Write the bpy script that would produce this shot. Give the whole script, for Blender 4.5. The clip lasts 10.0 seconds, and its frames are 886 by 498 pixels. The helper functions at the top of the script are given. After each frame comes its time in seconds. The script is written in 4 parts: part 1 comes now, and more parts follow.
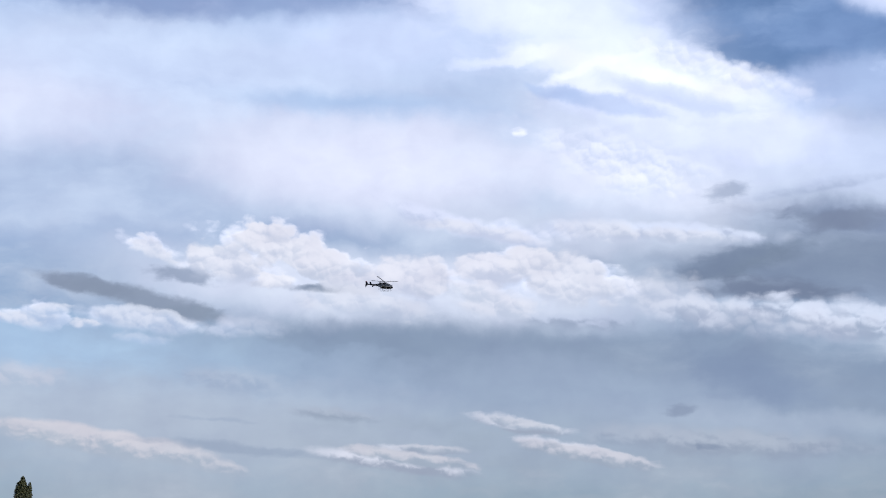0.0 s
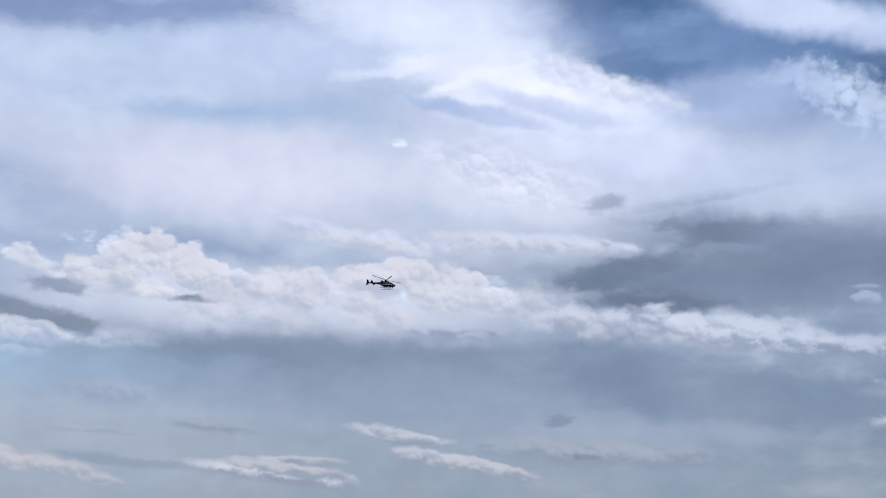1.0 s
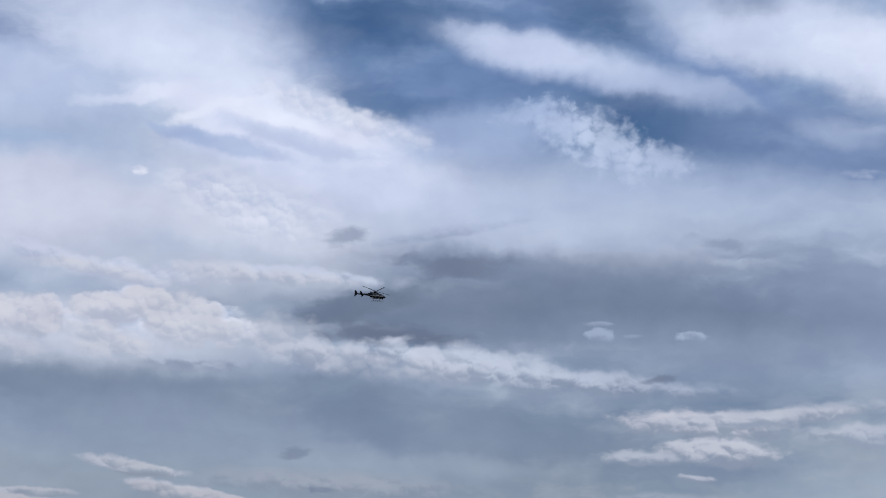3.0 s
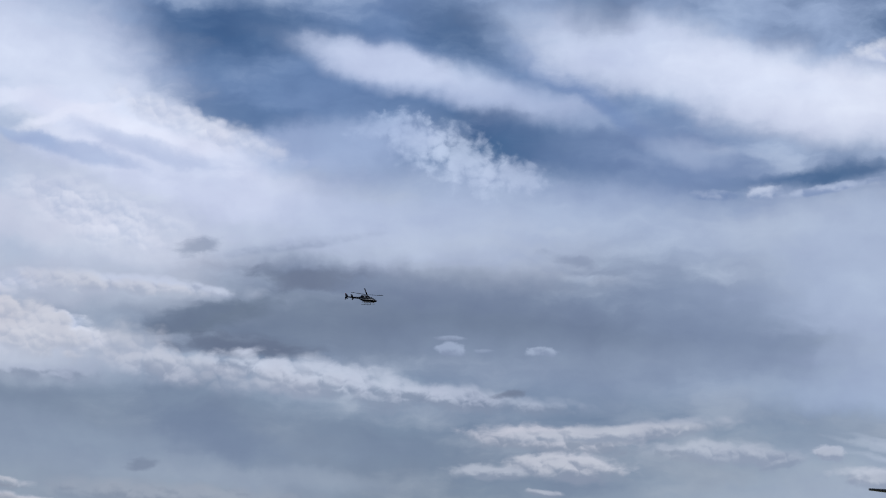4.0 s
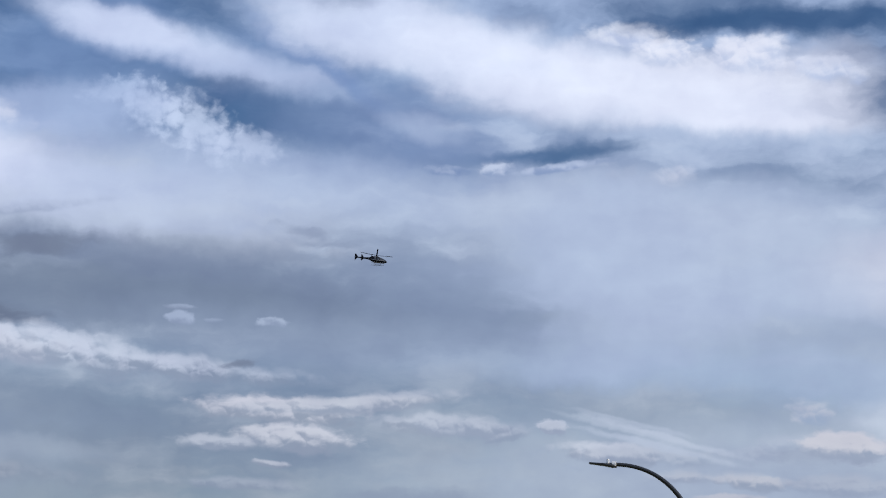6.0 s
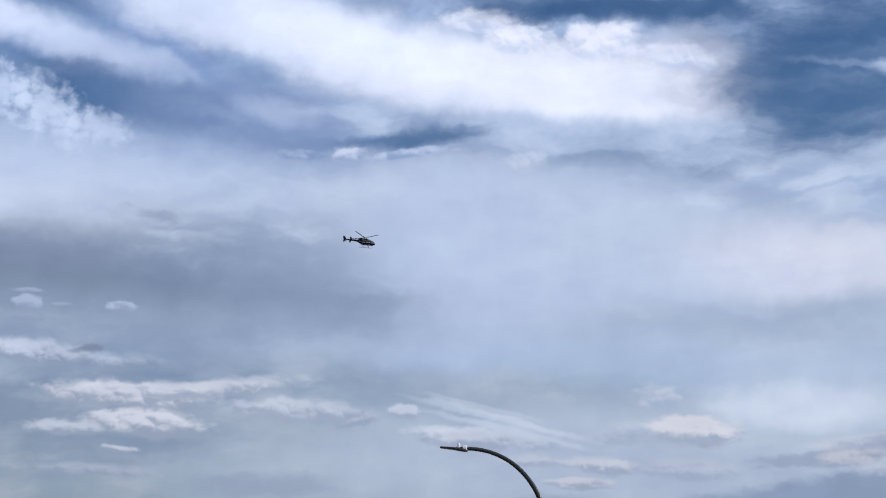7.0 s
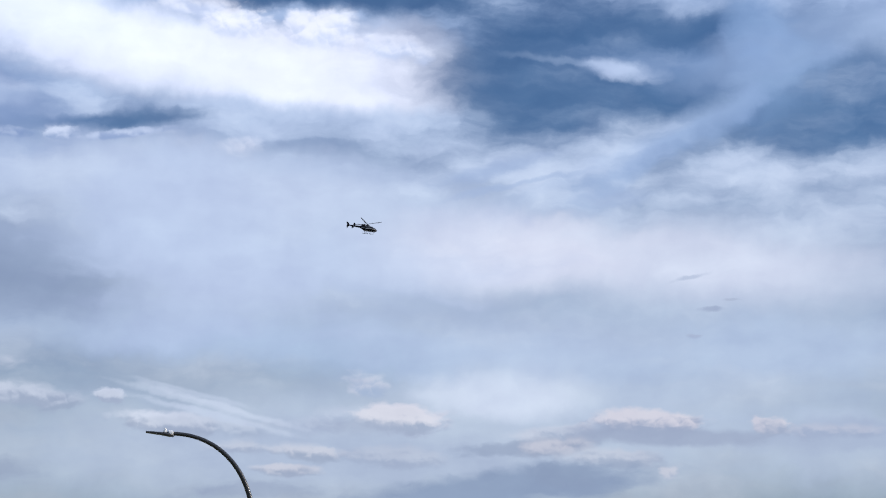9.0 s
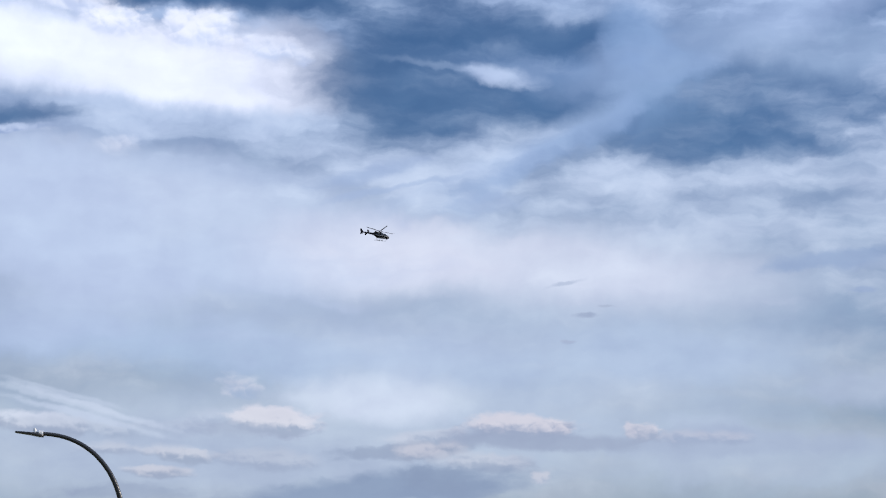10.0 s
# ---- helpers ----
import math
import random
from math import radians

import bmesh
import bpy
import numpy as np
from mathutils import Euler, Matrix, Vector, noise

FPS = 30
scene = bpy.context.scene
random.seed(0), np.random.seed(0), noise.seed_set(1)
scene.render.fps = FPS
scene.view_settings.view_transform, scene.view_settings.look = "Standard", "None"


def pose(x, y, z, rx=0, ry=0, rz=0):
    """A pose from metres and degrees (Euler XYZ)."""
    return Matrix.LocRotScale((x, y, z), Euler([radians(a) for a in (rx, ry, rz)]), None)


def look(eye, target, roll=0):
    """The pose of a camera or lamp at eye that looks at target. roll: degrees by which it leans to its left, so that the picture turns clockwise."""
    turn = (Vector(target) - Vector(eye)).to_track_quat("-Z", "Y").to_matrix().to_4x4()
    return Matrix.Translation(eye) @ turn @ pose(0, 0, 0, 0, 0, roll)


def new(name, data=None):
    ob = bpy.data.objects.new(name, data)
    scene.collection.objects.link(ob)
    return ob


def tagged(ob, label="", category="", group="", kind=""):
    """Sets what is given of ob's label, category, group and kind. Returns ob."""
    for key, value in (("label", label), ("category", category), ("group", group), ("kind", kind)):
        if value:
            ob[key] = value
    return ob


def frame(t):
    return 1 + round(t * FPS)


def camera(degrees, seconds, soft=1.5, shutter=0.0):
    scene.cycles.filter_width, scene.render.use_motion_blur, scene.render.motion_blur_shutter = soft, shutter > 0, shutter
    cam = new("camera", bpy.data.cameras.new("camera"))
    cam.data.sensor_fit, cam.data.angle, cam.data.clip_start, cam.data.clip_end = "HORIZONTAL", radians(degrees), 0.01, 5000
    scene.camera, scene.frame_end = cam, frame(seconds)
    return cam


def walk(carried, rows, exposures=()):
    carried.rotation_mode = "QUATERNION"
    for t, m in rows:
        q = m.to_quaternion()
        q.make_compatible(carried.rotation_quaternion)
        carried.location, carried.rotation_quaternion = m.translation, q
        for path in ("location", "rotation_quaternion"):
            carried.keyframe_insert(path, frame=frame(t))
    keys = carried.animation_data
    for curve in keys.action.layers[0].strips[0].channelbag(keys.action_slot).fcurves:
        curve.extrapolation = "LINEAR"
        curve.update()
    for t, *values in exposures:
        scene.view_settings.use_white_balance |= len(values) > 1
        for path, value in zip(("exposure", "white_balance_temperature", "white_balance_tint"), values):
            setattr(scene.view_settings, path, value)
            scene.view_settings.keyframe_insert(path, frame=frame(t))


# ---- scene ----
cam = camera(26.0, 10.0, soft=1.1)
EYE = Vector((0.0, 0.0, 1.65))


def way(az, el):
    """The direction at an azimuth (clockwise from +y) and elevation in degrees."""
    a, e = radians(az), radians(el)
    return Vector((math.sin(a) * math.cos(e), math.cos(a) * math.cos(e), math.sin(e)))


def aim(az, el, roll):
    return look(EYE, EYE + way(az, el) * 100, roll)


walk(cam, [
    (0, aim(-0.000, 10.123, 0.693)),
    (0.5, aim(1.717, 10.311, 0.548)),
    (1, aim(3.642, 10.481, 0.280)),
    (1.5, aim(5.489, 10.673, 0.106)),
    (2, aim(7.380, 10.899, 0.016)),
    (2.5, aim(9.256, 11.174, 0.026)),
    (2.7, aim(10.209, 11.300, 0.010)),
    (3.8, aim(14.961, 11.812, 0.313)),
    (4, aim(16.011, 11.862, 0.202)),
    (4.5, aim(18.208, 11.811, 0.256)),
    (5, aim(20.154, 11.634, 0.194)),
    (5.2, aim(21.088, 11.482, -0.069)),
    (6.3, aim(25.474, 10.851, 0.068)),
    (6.5, aim(26.536, 10.789, -0.232)),
    (7, aim(28.620, 10.553, -0.391)),
    (7.5, aim(30.882, 10.341, -0.439)),
    (8, aim(33.210, 10.177, -0.481)),
    (8.5, aim(35.324, 10.108, -0.370)),
    (9, aim(37.317, 10.103, -0.344)),
    (9.5, aim(39.117, 10.124, -0.272)),
    (10, aim(41.057, 10.190, -0.100)),
], exposures=[(0, 0.1), (0.5, 0.01), (1, -0.08), (2, -0.2), (4.5, -0.31), (6.5, -0.1), (7.5, 0.02), (8.5, 0.07), (10, 0.06)])

# ---- world and sun ----
SKY_STRENGTH = 1.0
SUN_AZ, SUN_EL = 128.0, 22.0
sun = new("sun", bpy.data.lights.new("sun", "SUN"))
sun.data.energy, sun.data.angle, sun.data.color = 2.6, radians(3.0), (1.0, 0.9, 0.78)
sun.matrix_world = look(way(SUN_AZ, SUN_EL) * 100, (0, 0, 0))

world = bpy.data.worlds.new("sky")
scene.world = world
world.use_nodes = True
world.node_tree.nodes.clear()


def srgb(r, g, b):
    return tuple(((c / 255 + 0.055) / 1.055) ** 2.4 if c > 10 else c / 255 / 12.92 for c in (r, g, b)) + (1.0,)


TREE = [world.node_tree]


def wnode(kind, ins=(), operation="", interpolation="", feature="", vector_type="", data_type="", blend_type=""):
    """A node of the tree in hand, its inputs linked or set."""
    n = TREE[0].nodes.new(kind)
    if operation:
        n.operation = operation
    if interpolation:
        n.interpolation_type, n.clamp = interpolation, False
    if feature:
        n.feature = feature
    if vector_type:
        n.vector_type = vector_type
    if data_type:
        n.data_type = data_type
    if blend_type:
        n.blend_type = blend_type
    for k, v in (ins.items() if isinstance(ins, dict) else enumerate(ins)):
        if isinstance(v, bpy.types.NodeSocket):
            TREE[0].links.new(v, n.inputs[k])
        elif v is not None:
            n.inputs[k].default_value = v
    return n


def wmath(op, *ins):
    return wnode("ShaderNodeMath", ins, operation=op).outputs[0]


def wvec(op, *ins):
    return wnode("ShaderNodeVectorMath", ins, operation=op).outputs[0]


def wmix(fac, a, b):
    n = wnode("ShaderNodeMix", {0: fac, 6: a, 7: b}, data_type="RGBA")
    return n.outputs[2]


def wnoise(vec, scale, detail, rough=0.55, lac=2.0):
    return wnode("ShaderNodeTexNoise", {"Vector": vec, "Scale": scale, "Detail": detail, "Roughness": rough, "Lacunarity": lac})


# azimuth and elevation of the sky, in degrees
coord = wnode("ShaderNodeTexCoord").outputs["Generated"]
sep = wnode("ShaderNodeSeparateXYZ", [coord]).outputs
azim = wmath("MULTIPLY", wmath("ARCTAN2", sep[0], sep[1]), 57.29578)
elev = wmath("MULTIPLY", wmath("ARCSINE", sep[2]), 57.29578)
flat = wnode("ShaderNodeCombineXYZ", [azim, elev, 0.0]).outputs[0]

# air: two scales of warp, then streaky and billowing noise
coarse = wvec("SUBTRACT", wnoise(flat, 0.3, 3).outputs["Color"], (0.5, 0.5, 0.5))
fine = wvec("SUBTRACT", wnoise(flat, 1.5, 4).outputs["Color"], (0.5, 0.5, 0.5))
warp_big = wvec("ADD", flat, wvec("MULTIPLY", coarse, (2.2, 0.9, 0.0)))
warped = wvec("ADD", warp_big, wvec("MULTIPLY", fine, (0.7, 0.45, 0.0)))
lightly = wvec("ADD", flat, wvec("MULTIPLY", fine, (0.4, 0.2, 0.0)))
turn = wnode("ShaderNodeMapping", {"Vector": warped, "Rotation": (0, 0, radians(9)), "Scale": (0.27, 0.8, 1.0)}).outputs[0]
streak = wmath("SUBTRACT", wnoise(turn, 1.0, 6, 0.52).outputs[0], 0.5)
billow_n = wnoise(lightly, 0.9, 5, 0.5)
billow = wmath("SUBTRACT", billow_n.outputs[0], 0.5)


def lumps(vec, scale):
    """Rounded heads of cloud: the squared distance to the middle of each."""
    d = wnode("ShaderNodeTexVoronoi", {"Vector": wvec("MULTIPLY", vec, (1.0, 1.2, 1.0)), "Scale": scale}, feature="F1").outputs["Distance"]
    return wmath("MULTIPLY", d, d)


shifted = wvec("ADD", lightly, (0.07, 0.15, 0.0))
heads, heads_up = lumps(lightly, 1.15), lumps(shifted, 1.15)
knobs, knobs_up = lumps(lightly, 2.7), lumps(wvec("ADD", lightly, (0.03, 0.07, 0.0)), 2.7)
billow_up = wnoise(shifted, 0.9, 5, 0.5).outputs[0]
drawn = wvec("MULTIPLY", warped, (0.45, 1.25, 1.0))
wisp = wmath("SUBTRACT", wnoise(drawn, 1.4, 5, 0.5).outputs[0], 0.5)
wisp_up = wmath("SUBTRACT", wnoise(wvec("ADD", drawn, (0.02, 0.1, 0.0)), 1.4, 5, 0.5).outputs[0], 0.5)
sheen = wmath("SUBTRACT", wisp, wisp_up)
floc = wmath("ADD", wmath("MULTIPLY", wmath("SUBTRACT", knobs, 0.2), 0.45), wmath("SUBTRACT", wnoise(lightly, 2.8, 3, 0.55).outputs[0], 0.5))
puff = wmath("ADD", wmath("MULTIPLY", wmath("SUBTRACT", heads, 0.2), 0.75),
             wmath("ADD", wmath("MULTIPLY", wmath("SUBTRACT", knobs, 0.2), 0.3), wmath("MULTIPLY", billow, 1.1)))
tuft = wmath("ADD", wmath("MULTIPLY", wisp, 1.1), wmath("MULTIPLY", puff, 0.5))
grit = wmath("SUBTRACT", wnoise(wvec("MULTIPLY", lightly, (0.7, 1.3, 1.0)), 3.6, 3, 0.5).outputs[0], 0.5)
relief = wmath("ADD", wmath("MULTIPLY", wmath("SUBTRACT", heads_up, heads), 0.75),
               wmath("ADD", wmath("MULTIPLY", wmath("SUBTRACT", knobs_up, knobs), 0.5),
                     wmath("MULTIPLY", wmath("SUBTRACT", billow_n.outputs[0], billow_up), 1.6)))
lit = wnode("ShaderNodeMapRange", {"Value": relief, "From Min": -0.4, "From Max": 0.36}, interpolation="SMOOTHSTEP").outputs[0]
cumulus_colour = wmix(lit, srgb(203, 213, 234), srgb(243, 245, 256))
warm_colour = wmix(lit, srgb(166, 174, 190), srgb(230, 226, 230))

# clear air behind the clouds
clear = wnode("ShaderNodeTexSky", [coord])
clear.sky_type, clear.sun_disc, clear.sun_elevation, clear.sun_rotation = "NISHITA", False, radians(SUN_EL), radians(SUN_AZ)
clear.altitude, clear.air_density, clear.dust_density, clear.ozone_density = 200.0, 1.0, 0.6, 3.0
air = clear.outputs[0]
blue = wnode("ShaderNodeMix", {0: 1.0, 6: air, 7: (0.042, 0.057, 0.072, 1.0)}, data_type="RGBA", blend_type="MULTIPLY").outputs[2]

# the sheet of high cloud that covers all of the sky
ramp = wnode("ShaderNodeValToRGB", [wmath("DIVIDE", elev, 40.0)])
stops = ((0.0, (164, 171, 178)), (0.12, (156, 168, 182)), (0.2, (166, 180, 200)), (0.3, (190, 203, 224)), (0.42, (168, 188, 220)), (0.8, (186, 200, 224)))
els = ramp.color_ramp.elements
while len(els) < len(stops):
    els.new(0.5)
for e, (at, c) in zip(els, stops):
    e.position, e.color = at, srgb(*c)
cover = wnode("ShaderNodeMapRange", {"Value": streak, "From Min": -0.22, "From Max": 0.16, "To Min": 0.45, "To Max": 1.0}, interpolation="SMOOTHSTEP").outputs[0]
tone = wmix(wnode("ShaderNodeMapRange", {"Value": wmath("MULTIPLY_ADD", billow, 0.3, streak)}, interpolation="SMOOTHSTEP").outputs[0], ramp.outputs[0], srgb(226, 229, 240))
sky = wmix(cover, blue, tone)


CLOUDS = []
GIVEN = {"warped": warped, "lightly": lightly, "streak": streak, "billow": billow, "puff": puff, "floc": floc, "lit": lit, "wisp": wisp, "sheen": sheen, "tuft": tuft, "grit": grit,
         "cumulus": cumulus_colour, "warm": warm_colour, "clear": blue, "sheet": sky}


def patch(*cloud):
    CLOUDS.append(cloud)


def laid(below, given, where, noise_of, az, el, ru, rv, turned, opacity, soft, ragged, colour):
    """One cloud: a ragged ellipse of sky, centred on an azimuth and elevation, laid over what is behind it."""
    at = wvec("MULTIPLY_ADD", below, (1e-7, 1e-7, 0.0), given[where])  # one cloud after the other: keeps the shader small
    m = wnode("ShaderNodeMapping", {"Vector": at, "Location": (az, el, 0), "Rotation": (0, 0, radians(turned)), "Scale": (ru, rv, 1)}, vector_type="TEXTURE").outputs[0]
    d = wmath("MULTIPLY_ADD", given[noise_of], ragged, wnode("ShaderNodeVectorMath", [m], operation="LENGTH").outputs["Value"])
    if ru < 2.6 and where == "lightly":  # small clouds have small tatters
        d = wmath("MULTIPLY_ADD", given["grit"], 1.1 if ru < 1.0 else 0.5, d)
    f = wnode("ShaderNodeMapRange", {"Value": d, "From Min": 1.0 + 0.5 * soft, "From Max": 1.0 - 0.7 * soft, "To Min": 0.0, "To Max": opacity},
              interpolation="SMOOTHSTEP").outputs[0]
    if noise_of == "puff":  # heaped clouds thin out towards their bases
        y = wnode("ShaderNodeVectorMath", [m, (0, 1, 0)], operation="DOT_PRODUCT").outputs["Value"]
        f = wmath("MULTIPLY", f, wnode("ShaderNodeMapRange", {"Value": y, "From Min": -1.3, "From Max": 0.1 if isinstance(colour, str) else -0.45}, interpolation="SMOOTHSTEP").outputs[0])
    if len(colour) == 2:  # a shaded base under a lit crown
        y = wnode("ShaderNodeVectorMath", [m, (-0.1, 0.62, 0)], operation="DOT_PRODUCT").outputs["Value"]
        crown = wnode("ShaderNodeMapRange", {"Value": wmath("ADD", y, wmath("MULTIPLY", given["lit"], 0.9) if noise_of == "puff" else wmath("MULTIPLY_ADD", given["sheen"], 1.2, wmath("MULTIPLY_ADD", given["lit"], 0.55, 0.2))), "From Min": -0.1 if noise_of == "puff" else 0.1, "From Max": 0.95 if noise_of == "puff" else 0.8}, interpolation="SMOOTHSTEP").outputs[0]
        return wmix(f, below, wmix(crown, *colour))
    return wmix(f, below, given[colour] if isinstance(colour, str) else colour)


def heap(az, el, ru, rv, turned, bright, shade, opacity, soft, ragged):
    patch("lightly", "puff", az, el, ru, rv, turned, opacity, soft, ragged, (srgb(*shade), srgb(*bright)))


def shelf(az, el, ru, rv, turned, bright, shade, opacity, soft, ragged):
    patch("lightly", "tuft", az, el, ru, rv, turned, opacity, soft, ragged * 1.5, (srgb(*shade), srgb(*bright)))


def flock(az, el, ru, rv, turned, rgb, opacity, soft, ragged):
    patch("lightly", "floc", az, el, ru, rv, turned, opacity, soft, ragged, srgb(*rgb))


def veil(az, el, ru, rv, turned, rgb, opacity, soft, ragged):
    patch("warped", "streak", az, el, ru, rv, turned, opacity, soft, ragged * 2.4, srgb(*rgb))


def gap(az, el, ru, rv, turned, opacity, soft, ragged):
    patch("warped", "streak", az, el, ru, rv, turned, opacity, soft, ragged * 2.4, "clear")


def scud(az, el, ru, rv, turned, rgb, opacity, soft, ragged):
    patch("lightly", "wisp", az, el, ru, rv, turned, opacity, soft, ragged * 3.0, srgb(*rgb))


def cumulus(az, el, ru, rv, turned, opacity, soft, ragged):
    patch("lightly", "puff", az, el, ru, rv, turned, opacity, soft, ragged, "cumulus")


def warm_cumulus(az, el, ru, rv, turned, opacity, soft, ragged):
    patch("lightly", "puff", az, el, ru, rv, turned, opacity, soft, ragged, "warm")


veil(-9.28, 15.06, 9.45, 2.02, 0, (214, 225, 245), 0.75, 1.0, 0.5)
veil(-14.25, 14.09, 4.39, 1.52, 0, (220, 222, 239), 0.7, 1.0, 0.5)
veil(-6.45, 17.31, 9.45, 0.57, 2, (132, 152, 190), 0.85, 0.88, 0.7)
veil(-2.55, 14.34, 4.56, 0.44, -4, (165, 188, 220), 0.8, 0.88, 0.6)
veil(-2.86, 12.62, 6.07, 1.43, -4, (222, 223, 238), 0.75, 1.0, 0.4)
veil(-11.63, 11.29, 5.74, 1.35, -4, (184, 198, 221), 0.7, 1.0, 0.4)
veil(3.87, 16.87, 4.39, 0.84, -12, (232, 237, 252), 0.85, 0.88, 0.6)
veil(2.48, 13.70, 2.36, 0.84, -20, (178, 196, 224), 0.7, 1.0, 0.7)
veil(6.80, 15.00, 4.72, 0.84, -13, (236, 239, 249), 0.9, 0.75, 0.7)
veil(4.56, 15.53, 1.86, 0.30, 12, (236, 238, 248), 0.8, 0.75, 0.9)
veil(11.85, 13.45, 3.71, 0.84, -4, (212, 222, 240), 0.8, 0.88, 0.6)
veil(5.75, 12.00, 3.71, 1.18, -10, (226, 230, 244), 0.7, 1.0, 0.7)
veil(6.75, 14.97, 4.39, 0.84, -14, (236, 240, 251), 0.8, 0.88, 0.7)
veil(13.00, 13.69, 7.09, 0.84, 0, (208, 216, 233), 0.7, 1.0, 0.6)
veil(-1.58, 12.65, 5.06, 1.52, 0, (228, 231, 246), 0.7, 1.0, 0.5)
veil(-9.78, 6.80, 5.57, 0.93, -4, (164, 194, 222), 0.8, 0.88, 0.5)
veil(-10.54, 5.46, 7.09, 0.93, -2, (192, 203, 217), 0.6, 1.0, 0.5)
veil(-0.13, 6.76, 10.46, 1.52, 0, (134, 149, 169), 0.9, 0.75, 0.5)
veil(14.41, 9.87, 5.74, 1.69, -4, (130, 143, 165), 0.6, 1.1, 0.6)
veil(14.32, 10.14, 8.10, 1.35, 0, (130, 143, 164), 0.55, 1.1, 0.6)
veil(14.40, 9.43, 10.46, 1.01, -2, (128, 142, 163), 0.8, 0.88, 0.5)
veil(22.75, 8.95, 5.74, 0.84, -2, (128, 142, 163), 0.8, 0.88, 0.5)
veil(27.31, 9.72, 3.04, 3.04, 0, (156, 169, 190), 0.7, 1.12, 0.5)
veil(15.89, 12.82, 7.09, 1.18, -2, (178, 190, 210), 0.7, 1.0, 0.6)
veil(-4.45, 5.36, 7.09, 0.44, -2, (178, 190, 204), 0.6, 0.88, 0.6)
veil(0.58, 4.43, 10.80, 0.84, -2, (144, 155, 167), 0.8, 0.88, 0.5)
veil(35.87, 4.24, 15.18, 1.86, 0, (186, 198, 214), 0.85, 0.9, 0.4)
veil(44.32, 6.66, 8.44, 2.02, 0, (190, 203, 222), 0.6, 0.9, 0.4)
veil(-1.42, 9.11, 8.10, 0.98, -2, (220, 224, 237), 0.85, 0.8, 0.5)
veil(6.63, 14.03, 4.72, 2.53, -12, (238, 241, 252), 0.6, 1.1, 0.6)
veil(14.34, 12.46, 5.74, 1.01, -2, (208, 217, 235), 0.65, 1.2, 0.7)
cumulus(8.15, 13.94, 3.04, 1.18, -15, 0.5, 1.2, 0.6)
cumulus(5.12, 12.86, 2.19, 1.01, -30, 0.5, 1.2, 0.9)
cumulus(6.63, 15.00, 3.71, 0.61, -13, 0.5, 1.0, 1.0)
cumulus(9.53, 15.30, 2.53, 0.27, -10, 0.6, 0.9, 1.0)
cumulus(5.35, 15.37, 2.02, 0.44, -6, 0.45, 1.0, 1.1)
cumulus(2.31, 13.62, 0.27, 0.15, 0, 0.8, 0.6, 0.5)
cumulus(4.60, 12.95, 0.51, 0.27, -20, 0.6, 0.8, 0.8)
cumulus(6.15, 12.35, 0.84, 0.37, -30, 0.5, 1.0, 1.0)
cumulus(6.08, 12.77, 1.52, 0.44, -30, 0.45, 1.0, 1.1)
cumulus(6.87, 12.55, 2.02, 0.61, -10, 0.45, 1.1, 1.1)
cumulus(10.39, 13.03, 2.36, 0.51, -8, 0.35, 1.2, 1.1)
cumulus(19.00, 11.16, 1.86, 0.37, -6, 0.35, 1.2, 1.1)
scud(19.86, 11.49, 0.67, 0.12, -4, (150, 162, 184), 0.6, 1.0, 1.0)
scud(20.72, 11.12, 0.67, 0.08, 0, (150, 162, 184), 0.6, 1.0, 1.0)
cumulus(4.55, 12.68, 2.02, 0.67, -30, 0.6, 1.0, 0.9)
veil(3.54, 10.64, 5.06, 0.67, -4, (212, 218, 232), 0.7, 1.1, 0.6)
cumulus(-5.36, 9.95, 2.02, 0.88, -8, 1.0, 0.3, 0.83)
cumulus(-6.87, 9.48, 1.01, 0.57, 0, 1.0, 0.3, 0.83)
cumulus(-8.74, 10.00, 1.01, 0.34, -12, 1.0, 0.3, 0.88)
cumulus(-3.31, 9.41, 2.19, 0.74, -6, 1.0, 0.3, 0.83)
cumulus(-1.08, 9.11, 2.53, 0.74, -4, 1.0, 0.3, 0.77)
cumulus(2.50, 9.32, 2.19, 0.81, -6, 1.0, 0.3, 0.77)
cumulus(4.38, 9.15, 1.69, 0.67, -6, 1.0, 0.3, 0.77)
veil(-1.41, 8.43, 6.75, 0.67, -2, (212, 218, 232), 0.8, 1.0, 0.4)
cumulus(1.64, 10.63, 2.02, 0.34, -6, 0.8, 0.65, 0.77)
cumulus(5.57, 10.63, 4.05, 0.34, -2, 0.55, 0.78, 0.77)
cumulus(-12.12, 7.79, 1.86, 0.44, -6, 0.95, 0.3, 0.88)
cumulus(-8.65, 7.75, 2.53, 0.37, -4, 0.9, 0.65, 0.88)
cumulus(-4.83, 9.09, 1.01, 0.20, -4, 0.9, 0.65, 0.77)
scud(-7.70, 9.12, 0.93, 0.25, -6, (146, 158, 178), 0.85, 0.7, 0.6)
scud(-3.26, 8.87, 0.94, 0.15, -2, (132, 144, 164), 0.9, 0.7, 0.6)
scud(8.58, 11.78, 0.64, 0.2, 20, (150, 163, 186), 0.4, 0.85, 0.84)
scud(11.85, 10.93, 1.35, 0.27, -6, (123, 134, 154), 0.9, 0.85, 0.72)
scud(9.02, 9.76, 1.86, 0.34, 14, (119, 133, 152), 0.85, 0.85, 0.72)
scud(10.04, 8.90, 1.86, 0.30, -2, (116, 127, 147), 0.85, 0.85, 0.72)
scud(17.05, 11.09, 3.71, 0.44, -4, (146, 157, 178), 0.6, 0.85, 0.72)
scud(18.12, 7.57, 0.51, 0.13, 10, (125, 136, 155), 0.8, 0.85, 0.6)
